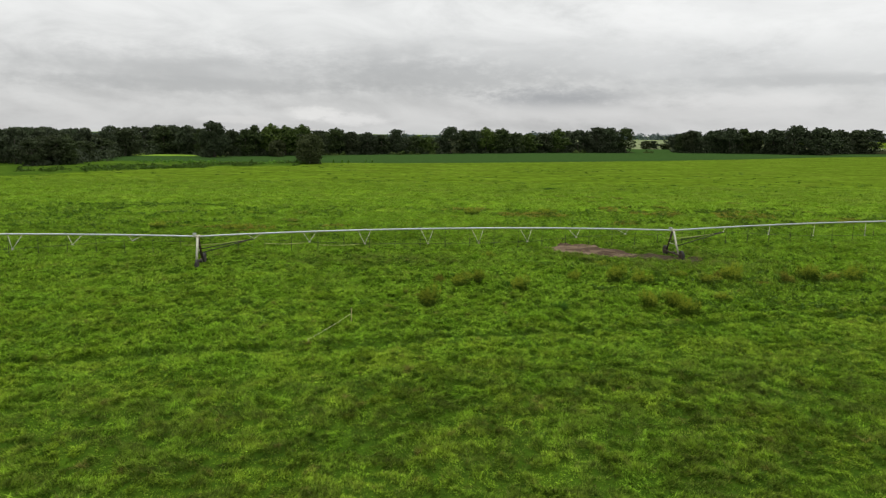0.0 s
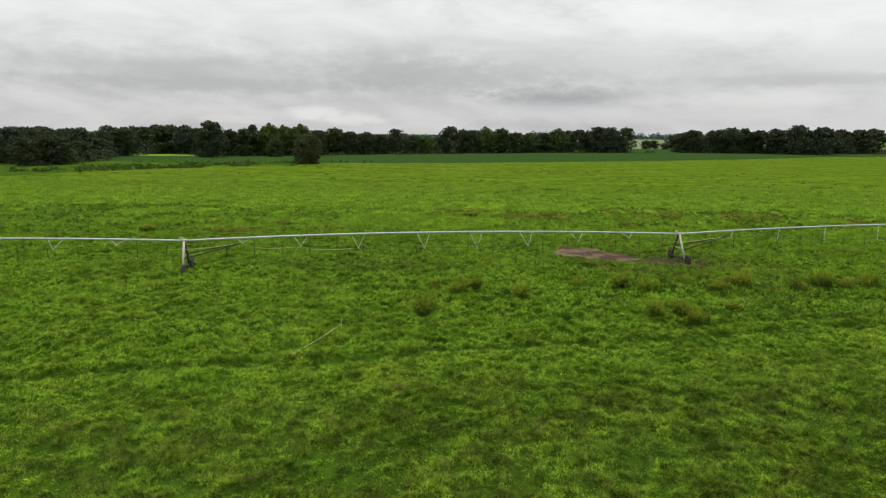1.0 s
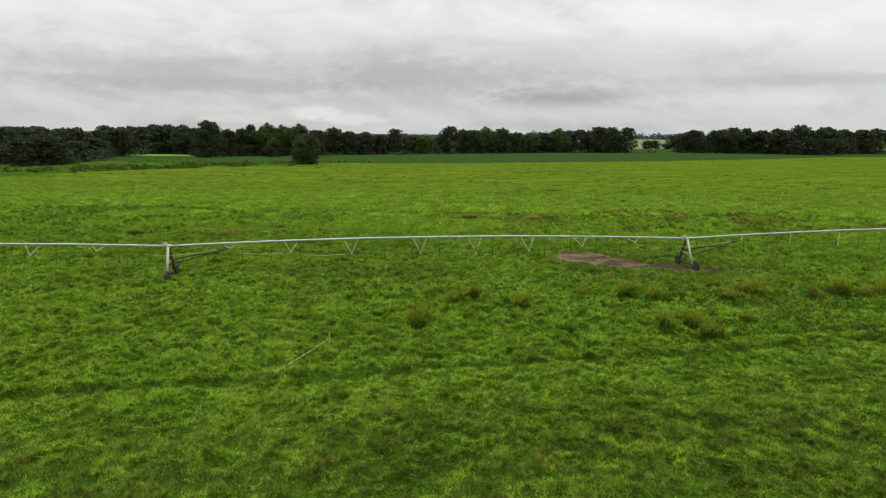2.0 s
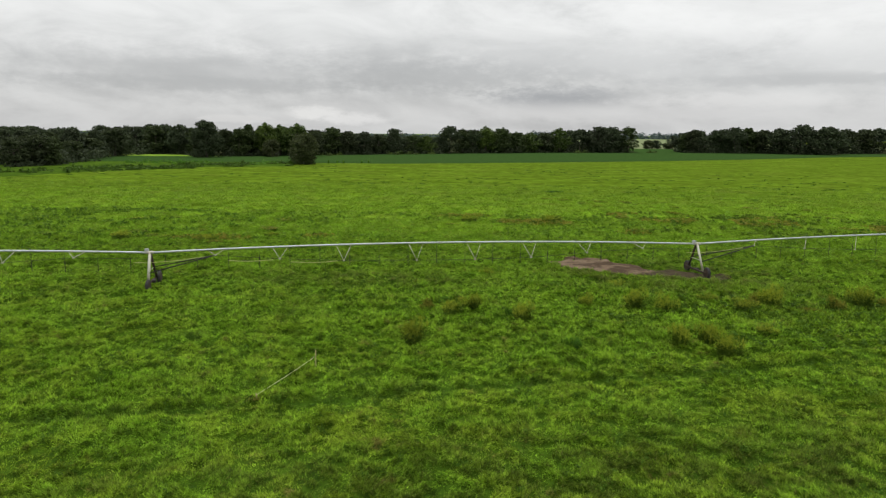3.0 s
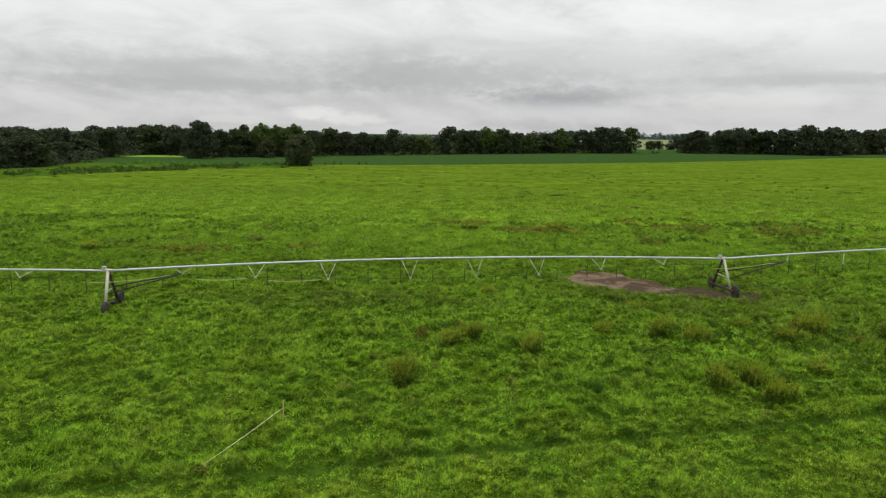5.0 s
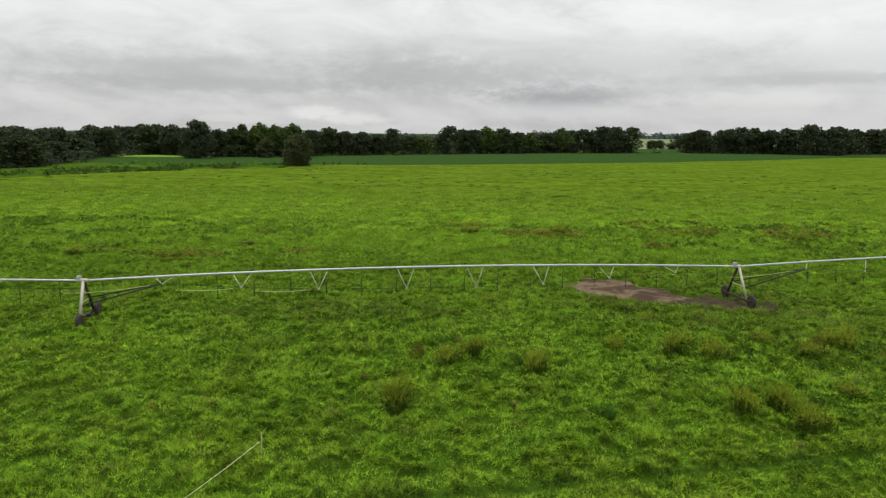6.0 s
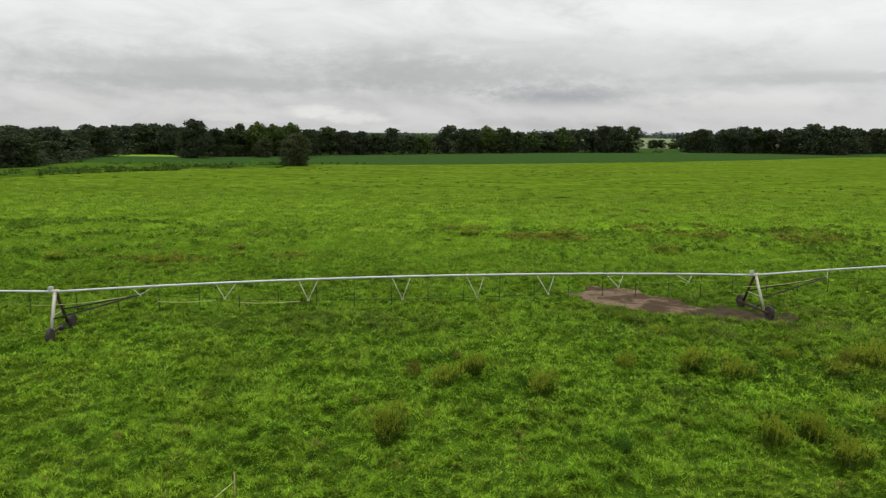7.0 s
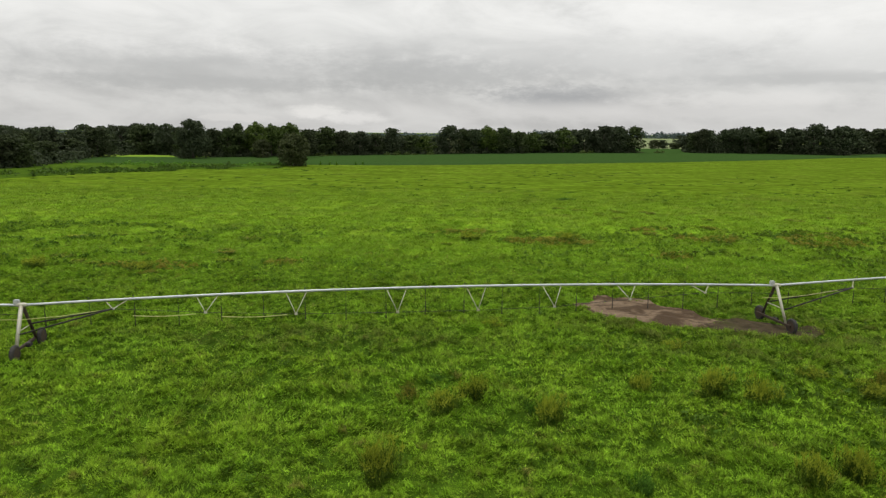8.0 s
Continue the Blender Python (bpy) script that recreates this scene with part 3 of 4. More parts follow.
for key, args in {
        "oak": ("oak_tree", 11, 15.0, 14.0, 0.14, "oak", "bark", 0.85),
        "dome": ("oak_tree", 31, 18.0, 15.0, 0.04, "oak", "bark", 0.55, 96, 76, 0.5),
        "oak2": ("oak_tree", 22, 15.0, 14.0, 0.12, "oak", "bark", 1.0, 38, 66),
        "oak3": ("oak_tree", 23, 15.0, 14.0, 0.16, "dusky", "bark", 0.75, 52, 52),
        "broad": ("oak_tree", 12, 15.0, 17.0, 0.12, "oak", "bark", 0.75),
        "tall": ("hardwood_tree", 13, 16.0, 11.0, 0.14, "mixed", "bark", 1.0),
        "mixed": ("hardwood_tree", 14, 15.0, 13.0, 0.10, "mixed", "bark", 0.85),
        "mixed2": ("hardwood_tree", 24, 15.0, 13.0, 0.12, "dusky", "bark", 1.0, 40, 60),
        "light": ("hardwood_tree", 15, 16.0, 13.0, 0.14, "light", "bark", 0.9),
        "lone": ("willow_tree", 18, 13.0, 15.0, 0.03, "grey", "pale_bark", 0.75, 84, 84, 0.44),
        "grey": ("willow_tree", 16, 11.0, 12.0, 0.06, "grey", "pale_bark", 0.5)}.items():
    KINDS[key] = make_tree(*args)
SIZE = {"deep": (15.0, 15.0), "oak": (15.0, 14.0), "dome": (18.0, 15.0), "oak2": (15.0, 14.0), "oak3": (15.0, 14.0), "mixed2": (15.0, 13.0), "broad": (15.0, 17.0), "tall": (16.0, 11.0), "mixed": (15.0, 13.0), "light": (16.0, 13.0), "grey": (11.0, 12.0), "lone": (13.0, 15.0)}
LABEL = {
    "dome": "tall dense dome-shaped dark oak before the woods",
    "oak2": "round dark oak crowding the edge of the woods", "oak3": "dusky grey-green oak at the edge of the woods",
    "mixed2": "dusky hardwood with rounded crown in the woods",
    "deep": "dark oak standing deep in the woods",
    "oak": "dense dark green oak at the edge of the woods", "broad": "broad dark oak with low spreading crown in the woods",
    "tall": "tall narrow hardwood rising over the wood's edge", "mixed": "mid-green hardwood with leafy crown down to ground",
    "light": "lighter yellow-green hardwood in the wood's edge", "lone": "lone bushy grey-green tree with pale limbs", "grey": "grey-green bushy tree with a pale trunk"}
for key, thing in KINDS.items():
    tagged(thing, LABEL[key], "tree", "trees of the woods")
used = set()
turns = random.Random(5)


def plant(kind, x, y, h, w, label="", group=""):
    h0, w0 = SIZE[kind]
    m = pose(x, y, 0, 0, 0, turns.uniform(0, 360)) @ Matrix.Diagonal((w / w0, w / w0, h / h0, 1))
    if kind not in used:
        used.add(kind)
        ob = KINDS[kind]
        ob.matrix_basis = m
    else:
        src = KINDS[kind]
        ob = src.copy()
        scene.collection.objects.link(ob)
        ob.matrix_basis = m
        for c in src.children:
            k = c.copy()
            scene.collection.objects.link(k)
            k.parent = ob
    return tagged(ob, label, "", group)


CROWN = 1.25  # crowns interlock: a little wider than the clear part of each
WOODS = [
    # the wood that comes nearest
    [("mixed", -181, 261, 11.4, 10.0), ("oak", -180, 270, 12.0, 11.5), ("mixed", -176, 275, 11.2, 10.3), ("mixed", -185, 303, 9.4, 10.1),
     ("mixed", -197, 337, 10.2, 12.4), ("oak", -211, 300, 13.7, 9), ("tall", -206, 302, 14.8, 8.7), ("oak", -207, 313, 13.8, 9),
     ("mixed", -205, 320, 12.8, 9), ("oak", -207, 333, 13.9, 10.6), ("mixed", -203, 341, 12.6, 9), ("oak", -202, 349, 14.3, 10.3)],
    [("oak", -201, 366, 15.2, 14.6), ("mixed", -198, 405, 16.8, 15), ("broad", -195, 410, 17, 14), ("oak", -184, 404, 15.5, 12.1),
     ("oak", -178, 403, 15.8, 11.4), ("tall", -169, 392, 15.2, 9.9), ("dome", -150, 364, 19.0, 14.0)],
    [("oak", -148, 385, 14.8, 9.6), ("mixed", -141, 387, 15.5, 10.9), ("tall", -137, 393, 17.4, 11.2), ("light", -129, 396, 18.2, 13.1),
     ("light", -122, 401, 17.2, 11.8), ("light", -113, 404, 18, 14.5), ("mixed", -106, 414, 15.5, 11.4), ("mixed", -98, 428, 16.4, 13.8),
     ("mixed", -89, 432, 14.8, 12.5), ("oak", -80, 437, 14.3, 12.5), ("mixed", -72, 448, 13.2, 12.1), ("oak", -62, 452, 16.5, 13.6),
     ("mixed", -52, 462, 12.4, 12.3), ("light", -44, 466, 11.7, 12.4), ("oak", -29, 476, 18.5, 15.4)],
    [("mixed", -21, 488, 16.4, 12.9), ("oak", -14, 490, 16.3, 12.2), ("light", -5, 494, 18.1, 13.8), ("mixed", 6, 499, 17.4, 14.7),
     ("mixed", 17, 506, 14.8, 13.3), ("light", 27, 518, 14.5, 14.6), ("mixed", 38, 524, 15, 14.7), ("light", 49, 530, 17.6, 16.6),
     ("oak", 65, 538, 17.4, 16.8), ("oak", 79, 538, 19.8, 16.7), ("oak", 90, 543, 19.4, 15.2), ("mixed", 103, 549, 19.2, 14.9)],
    [("mixed", 150, 566, 14.6, 12.0), ("oak", 155, 560, 17.4, 13.0), ("oak", 160, 564, 18, 17.4), ("broad", 176, 566, 17.8, 18.7),
     ("oak", 186, 560, 20, 17.6), ("tall", 197, 564, 19.3, 14.1), ("oak", 209, 566, 17.8, 17.1), ("oak", 218, 556, 19.5, 18.9),
     ("broad", 230, 548, 21.6, 23.5), ("broad", 245, 542, 20.2, 26.4), ("oak", 277, 580, 19, 20.4), ("mixed", 299, 592, 20, 21.3),
     ("oak", 320, 611, 20.7, 22.3)]]
for rows in WOODS:
    for kind, x, y, h, w in rows:
        kind = turns.choice({"oak": ["oak", "oak2", "oak3"], "mixed": ["mixed", "mixed2"]}.get(kind, [kind]))
        plant(kind, x, y, h, w * CROWN)
# a second and third rank that close the woods behind the edge
deep = random.Random(21)
for rows in WOODS:
    for (k0, x0, y0, h0, w0), (k1, x1, y1, h1, w1) in zip(rows, rows[1:]):
        for back in (14, 30):
            kind = "deep"
            side = -1 if x0 < -170 else 0
            plant(kind, (x0 + x1) / 2 + side * back + deep.uniform(-4, 4), (y0 + y1) / 2 + back * (1 if side == 0 else 0.5) + deep.uniform(-4, 4),
                  deep.uniform(13.4, 15.6) if y0 < 350 else deep.uniform(15.2, 17.6) if x0 < -170 else min(h0, h1) * deep.uniform(0.84, 0.98), 15)
for kind, x, y, h, w in (("grey", 149, 688, 8.4, 13.0), ("oak", 158, 692, 8.8, 13.6), ("grey", 167, 690, 6.0, 12.0), ("oak", 174, 698, 13.2, 14.4), ("mixed", 182, 693, 12.2, 13.0)):
    plant(kind, x, y, h, w, "small dark tree standing in the gap between woods")
plant("grey", -120, 380, 9.6, 11.5, "pale grey-green tree with a whitish trunk before the woods")
plant("lone", -84, 314, 13.2, 15.5, "lone bushy grey-green tree at the pasture's edge", "field-edge trees")


def leaf_mass(name, mat, places, per, size, label, category):
    """Low growth that nobody could count, as one mesh of leaf sprays; places: x, y, width, height."""
    r = np.random.default_rng(len(places))
    out = []
    for x, y, w, h in places:
        d = r.normal(size=(per, 3))
        d /= np.linalg.norm(d, axis=1, keepdims=True)
        d[:, 2] = np.abs(d[:, 2])
        p = np.array([x, y, float(ground_z(x, y))]) + d * np.array([w / 2, w / 2, h]) * r.uniform(0.5, 1.0, (per, 1))
        out.append(leaf_quads(p, d, size * r.uniform(0.6, 1.3, per), r))
    ob = soup(name, np.concatenate(out), 4, mat)
    return tagged(ob, label, category, kind="stuff")


edge = random.Random(9)
under = []
for rows in WOODS:
    for (k0, x0, y0, h0, w0), (k1, x1, y1, h1, w1) in zip(rows, rows[1:]):
        for i in range(8):
            q = edge.random()
            under.append((x0 + (x1 - x0) * q, y0 + (y1 - y0) * q - edge.uniform(-3, 5), edge.uniform(4, 9), edge.uniform(2.5, 6)))
        for i in range(4 if x0 < 140 else 12):
            q = edge.random()
            under.append((x0 + (x1 - x0) * q, y0 + (y1 - y0) * q + edge.uniform(9, 20), edge.uniform(8, 12), edge.uniform(6, 9)))
leaf_mass("undergrowth", "oak", under, 60, 0.75, "dense dark undergrowth along the foot of the woods", "undergrowth")
bright = []
for x, y in ((-50, 450), (-62, 442), (-40, 458), (58, 520), (66, 524), (120, 548), (-92, 420), (-100, 414)):
    for i in range(3):
        bright.append((x + edge.uniform(-5, 5), y + edge.uniform(-3, 3), edge.uniform(3, 6), edge.uniform(1.5, 3.5)))
leaf_mass("bushes", "light", bright, 90, 0.55, "light green bushes in front of the woods", "bushes")
hedge = []
for i in range(620):
    q = edge.random()
    x = -150 + 64 * q
    y = (218 + 82 * q ** 0.8) + edge.uniform(0, 1) * (26 + 10 * (1 - q))
    if x > -98:
        y = edge.uniform(294, 318)
    x -= edge.uniform(0, 16) * (1 - q)
    thick = float(value_noise(x, y, 8.0))
    if thick > 0.40:
        hedge.append((x, y, 1.5 + 6.5 * edge.random() ** 2, (0.25 + 1.1 * edge.random() ** 2) * (0.4 + 1.8 * thick)))
leaf_mass("hedge_weeds", "hedge", hedge, 56, 0.36, "rough strip of tall green weeds along the pasture", "weeds")
fen = []
for i in range(60):
    fen.append((edge.uniform(-160, -95), edge.uniform(296, 316), edge.uniform(2, 4), edge.uniform(0.8, 2.0)))
# five upright tufts added as stand-ins for small dark shapes, not known weeds
for x, y in ((-76, 327), (-72, 328), (-69, 328), (-61, 330), (-58, 331)):
    fen.append((x, y, 0.8, 1.6))
leaf_mass("hedge_weeds", "weed_green", fen, 70, 0.34, "darker tall weeds and five stand-in tufts before the crop", "weeds")
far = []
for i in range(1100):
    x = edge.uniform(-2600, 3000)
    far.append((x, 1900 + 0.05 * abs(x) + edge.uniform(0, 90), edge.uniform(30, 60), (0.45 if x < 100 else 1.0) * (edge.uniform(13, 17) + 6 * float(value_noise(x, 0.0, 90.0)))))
leaf_mass("far_woods", "far", far, 26, 4.4, "distant woods along the horizon, bluish with painted haze", "woods")


# ---- the irrigation machine ----
T1, HEAD, SPAN = Vector((-31.62, 73.15, 0)), radians(12.73), 55.0
ALONG, NEAR = Vector((math.cos(HEAD), math.sin(HEAD), 0)), Vector((math.sin(HEAD), -math.cos(HEAD), 0))
VS = (6.0, 11.95, 18.0, 25.1, 30.95, 36.7, 42.55, 48.55)
DROP = (0.42, 1.02, 1.42, 1.58, 1.60, 1.45, 0.95, 0.45)


def build_span(s0, z0, z1, single=False):
    """One arched span from the tower at s0 to the next."""
    thing = new("irrigation_span")
    thing.location = T1 + ALONG * s0
    inv = -(T1 + ALONG * s0)

    def at(s, z, d=0.0):
        return T1 + ALONG * (s0 + s) + NEAR * d + Vector((0, 0, z)) + inv

    def pipe_z(s):
        q = s / SPAN
        return z0 + (z1 - z0) * q + 0.55 * 4 * q * (1 - q)

    bm = bmesh.new()
    tube(bm, [at(SPAN * k / 40, pipe_z(SPAN * k / 40)) for k in range(41)], 0.086, 12)
    part("pipe", bm, "zinc", thing, "galvanised water pipe")
    for k in range(1, 8):
        s = SPAN * k / 8
        bm = bmesh.new()
        tube(bm, [at(s - 0.03, pipe_z(s)), at(s + 0.03, pipe_z(s))], 0.125, 12)
        part("flange", bm, "zinc_worn", thing)
    nodes = []
    for s, drop in zip(VS, DROP):
        low = at(s, pipe_z(s) - drop, 0.85)
        nodes.append(low)
        for side in (-0.72, 0.72):
            bm = bmesh.new()
            thin = single and side < 0
            tube(bm, [at(s + side, pipe_z(s + side) - 0.06), low], 0.014 if thin else 0.030, 6)
            part("strut", bm, "dark_steel" if thin else "zinc_worn", thing, "thin dark truss strut" if thin else "galvanised truss strut")
        bm = bmesh.new()
        box(bm, (0, 0, 0), (0.22, 0.05, 0.14), Matrix.Translation(low) @ Matrix.Rotation(HEAD, 4, "Z"), 0.01)
        part("node_plate", bm, "zinc_worn", thing)
    ends = (at(0.12, z0 - 1.75, 1.0), at(SPAN - 0.1, z1 - 0.55, 0.35))
    for a, b in zip([ends[0]] + nodes, nodes + [ends[1]]):
        bm = bmesh.new()
        thick = 0.055 if a is ends[0] else 0.018
        tube(bm, [a, b], thick, 6)
        part("truss_rod", bm, "dark_steel", thing, "dark steel truss rod")
    for a, b, thick, mat in ((at(0.12, z0 - 1.5, -0.75), nodes[0], 0.055, "dark_steel"),):
        bm = bmesh.new()
        tube(bm, [a, b], thick, 6)
        part("truss_rod", bm, mat, thing)
    s = 1.3
    while s < SPAN - 0.8:
        top = pipe_z(s)
        foot = 1.72 + 0.12 * math.sin(s * 1.7)
        bm = bmesh.new()
        tube(bm, [at(s, top + 0.08), at(s, top + 0.24, -0.05), at(s, top + 0.2, -0.2), at(s, top - 0.1, -0.22), at(s, foot + 0.5, -0.22)], 0.016, 5)
        drop = part("sprinkler_drop", bm, "hose_black", thing, "thin black sprinkler hose")
        bm = bmesh.new()
        tube(bm, [at(s, foot + 1.05, -0.22), at(s, foot + 1.0, -0.22), at(s, foot + 0.12, -0.22), at(s, foot, -0.22)], [0.018, 0.032, 0.032, 0.05], 6)
        part("weight", bm, "dark_steel", drop)
        s += 2.88
    return thing, at


def build_tower(s0, z0, label):
    thing = new("drive_tower")
    o = T1 + ALONG * s0
    thing.location = o

    def at(s, z, d=0.0):
        return ALONG * s + NEAR * d + Vector((0, 0, z))

    turn = Matrix.Rotation(HEAD, 4, "Z")
    for d, mat, lab in ((1.55, "zinc_worn", "pale weathered zinc leg"), (-1.55, "rust", "dark rusty steel leg")):
        bm = bmesh.new()
        tube(bm, [at(0, z0 - 0.02, 0.06 * d), at(0.06, 0.6, d)], [0.14, 0.12], 4)
        part("leg", bm, mat, thing, lab)
    bm = bmesh.new()
    box(bm, (0, 0, 0.62), (0.16, 4.3, 0.18), turn, 0.02)
    part("base_beam", bm, "rust", thing)
    bm = bmesh.new()
    tube(bm, [at(0, 1.75, 1.0), at(0, 1.75, -1.0)], 0.035, 6)
    part("cross_brace", bm, "zinc_worn", thing)
    bm = bmesh.new()
    tube(bm, [at(-1.4, z0 - 0.84, 0.5), at(0, z0 - 0.88, 0.5), at(2.4, z0 - 0.72, 0.55), at(5.2, z0 - 0.36, 0.6)], 0.024, 6)
    part("hose", bm, "hose_yellow", thing, "faded yellow hose")
    bm = bmesh.new()
    box(bm, (-0.32, 0.05, z0 + 0.16), (0.34, 0.28, 0.42), turn, 0.03)
    part("control_box", bm, "box_grey", thing, "grey control box")
    bm = bmesh.new()
    tube(bm, [at(-0.35, z0), at(-0.2, z0 + 0.02), at(0.2, z0 + 0.02), at(0.35, z0)], [0.11, 0.15, 0.15, 0.11], 12)
    part("coupling", bm, "zinc_worn", thing)
    bm = bmesh.new()
    box(bm, (0.22, 0.0, 0.62), (0.3, 0.5, 0.26), turn, 0.04)
    part("gear_motor", bm, "dark_steel", thing)
    for d in (2.05, -2.05):
        c = at(0.2, 0.6, d)
        axle = ALONG
        wheel_bm = bmesh.new()
        tube(wheel_bm, [c - axle * 0.13, c - axle * 0.08, c + axle * 0.08, c + axle * 0.13], [0.40, 0.44, 0.44, 0.40], 24)
        wheel = part("wheel", wheel_bm, "rust", thing)
        bm = bmesh.new()
        n, m = 32, 8
        ring = []
        for i in range(n):
            a = math.tau * i / n
            out = (NEAR * math.cos(a) + Vector((0, 0, 1)) * math.sin(a))
            lug = 0.02 if i % 2 else 0.0
            ring.append([bm.verts.new(c + out * (0.47 + (0.13 + lug) * math.cos(b)) + axle * 0.15 * math.sin(b)) for b in (math.tau * j / m for j in range(m))])
        for i in range(n):
            for j in range(m):
                bm.faces.new((ring[i][j], ring[(i + 1) % n][j], ring[(i + 1) % n][(j + 1) % m], ring[i][(j + 1) % m]))
        part("tyre", bm, "rubber", wheel, "lugged black tyre")
    tagged(thing, label, "irrigation tower", "towers of the irrigation line")


Z = (3.36, 3.36, 3.36, 3.85)
for k in range(3):
    span, at_span = build_span(SPAN * (k - 1), Z[k], Z[k + 1], k == 2)
    tagged(span, "galvanised arched irrigation pipe with hanging truss struts", "irrigation span", "spans of the irrigation line")
    if k == 1:
        for s0, s1, z in ((7.2, 11.3, 2.62), (13.0, 17.4, 2.38)):
            bm = bmesh.new()
            tube(bm, [at_span(s0 + (s1 - s0) * q / 6, z - 0.10 * math.sin(math.pi * q / 6), 0.8) for q in range(7)], 0.028, 6)
            part("hose", bm, "hose_yellow", span, "faded yellow hose along the truss")
for k in range(4):
    build_tower(SPAN * (k - 1), Z[k], "weathered zinc A-frame irrigation tower on two rubber-tyred wheels")


# ---- the temporary fence ----
def fence_post(x, y, h, lean):
    bm = bmesh.new()
    z = float(ground_z(x, y))
    tube(bm, [(0, 0, -0.15), (lean * 0.5, 0, h * 0.5), (lean, 0, h - 0.03), (lean, 0, h)], [0.036, 0.034, 0.032, 0.02], 7)
    ob = part("fence_post", bm, "post_wood")
    ob.location = (x, y, z)
    tagged(ob, "thin weathered wooden fence post standing in grass", "fence post", "posts of the temporary fence")


fence_post(-10.45, 52.3, 1.22, 0.02)
fence_post(-12.40, 47.15, 0.36, -0.05)
bm = bmesh.new()
a, b = Vector((-10.45, 52.3, 0.80 + float(ground_z(-10.45, 52.3)))), Vector((-12.42, 47.15, 0.27 + float(ground_z(-12.4, 47.15))))
tube(bm, [a.lerp(b, q / 8) - Vector((0, 0, 0.05 * math.sin(math.pi * q / 8))) for q in range(9)], 0.010, 6)
tagged(part("fence_rope", bm, "rope"), "pale electric fence rope strung between two posts", "fence rope")


# ---- weeds that stand out of the sward ----
def make_weed(seed, mat, head, stems, h, w, label, big=1.0):
    """Leafy stems in a few uneven bunches, with feathery seed heads."""
    r = np.random.default_rng(seed)
    bunch = r.normal(size=(6, 2)) * 0.23 * w
    tallness = r.uniform(0.6, 1.0, 6)
    leaves, heads = [], []

    def sprays(foot, lean, t0, t1, n, thick, loose):
        t = r.uniform(t0, t1, n)[:, None]
        p = foot + lean * t + r.normal(size=(n, 3)) * loose * w
        p[:, 2] = np.maximum(p[:, 2], 0.02)
        up = foot + lean * (t + 0.14) + r.normal(size=(n, 3)) * 0.045 * w
        wide = np.cross(up - p, r.normal(size=(n, 3)))
        wide *= thick / np.linalg.norm(wide, axis=1, keepdims=True)
        return np.stack([p, (p + up) / 2 + wide, up, (p + up) / 2 - wide], 1)

    for i in range(stems):
        k = i % 6
        a, q = r.uniform(0, math.tau), math.sqrt(r.uniform(0, 1))
        foot = np.array([bunch[k][0] + 0.12 * w * q * math.cos(a), bunch[k][1] + 0.12 * w * q * math.sin(a), -0.05])
        lean = np.array([0.18 * w * q * math.cos(a), 0.18 * w * q * math.sin(a), h * tallness[k] * r.uniform(0.6, 1.0) * (1 - 0.25 * q * q)])
        leaves.append(sprays(foot, lean, 0.05, 0.8, 10, 0.020 * big, 0.035))
        heads.append(sprays(foot, lean, 0.72, 1.0, 6, 0.016 * big, 0.025))
    ob = soup("weed_clump", np.concatenate(leaves), 4, mat)
    tagged(soup("flowering_top", np.concatenate(heads), 4, head, ob), kind="stuff")
    return tagged(ob, label, "weeds", "weed clumps in the pasture")


WEED = {"olive": make_weed(31, "weed_olive", "seed_pale", 130, 1.0, 1.7, "olive-brown clump of tall feathery weeds in the grass"),
        "green": make_weed(32, "weed_dark", "weed_green", 110, 0.8, 1.6, "dark green clump of leafy weeds in the grass"),
        "dry": make_weed(33, "weed_olive", "seed_brown", 110, 0.8, 1.8, "dry reddish-brown clump of weeds in the grass")}
# the same three with fewer, broader sprays for the ones far across the pasture
for i, (kind, mat, head, h, w) in enumerate((("olive", "weed_olive", "seed_pale", 1.0, 1.7), ("green", "weed_dark", "weed_green", 0.8, 1.6), ("dry", "weed_olive", "seed_brown", 0.8, 1.8))):
    WEED["far_" + kind] = make_weed(41 + i, mat, head, 52, h, w, {"olive": "low olive-brown clump of weeds on rough pasture", "green": "low dark green clump of weeds on rough pasture",
                                                                  "dry": "low dry reddish-brown clump of weeds on rough pasture"}[kind], 1.6)
weeds = random.Random(3)
grown = set()


def weed(kind, x, y, size, tall=1.0):
    m = pose(x, y, float(ground_z(x, y)), 0, 0, weeds.uniform(0, 360)) @ Matrix.Diagonal((0.9 * size, 0.9 * size, 1.08 * size * tall, 1))
    if kind in grown:
        copy_thing(WEED[kind], m)
    else:
        grown.add(kind)
        WEED[kind].matrix_basis = m


for kind, x, y, size in (
        ("dry", -4.8, 67.0, 0.9), ("olive", -2.4, 65.5, 1.25), ("olive", -0.9, 67.4, 0.9), ("olive", -4.8, 58.8, 1.15), ("green", 6.2, 58.3, 0.9),
        ("olive", 13.3, 59.0, 0.95), ("olive", 15.5, 60.1, 1.0), ("olive", 16.1, 57.8, 1.0), ("dry", 29.5, 70.4, 1.2), ("olive", 32.0, 71.2, 1.2), ("dry", 34.6, 72.0, 1.1), ("olive", 37.2, 72.6, 1.2), ("olive", 14.6, 68.7, 1.1), ("olive", 12.9, 69.3, 1.1),
        ("olive", 8.7, 70.0, 0.8), ("dry", 23.3, 72.0, 1.1), ("olive", 24.7, 71.6, 1.3), ("green", 2.4, 66.0, 1.0), ("olive", 3.2, 65.2, 1.0)):
    weed(kind, x, y, size, 1.18)
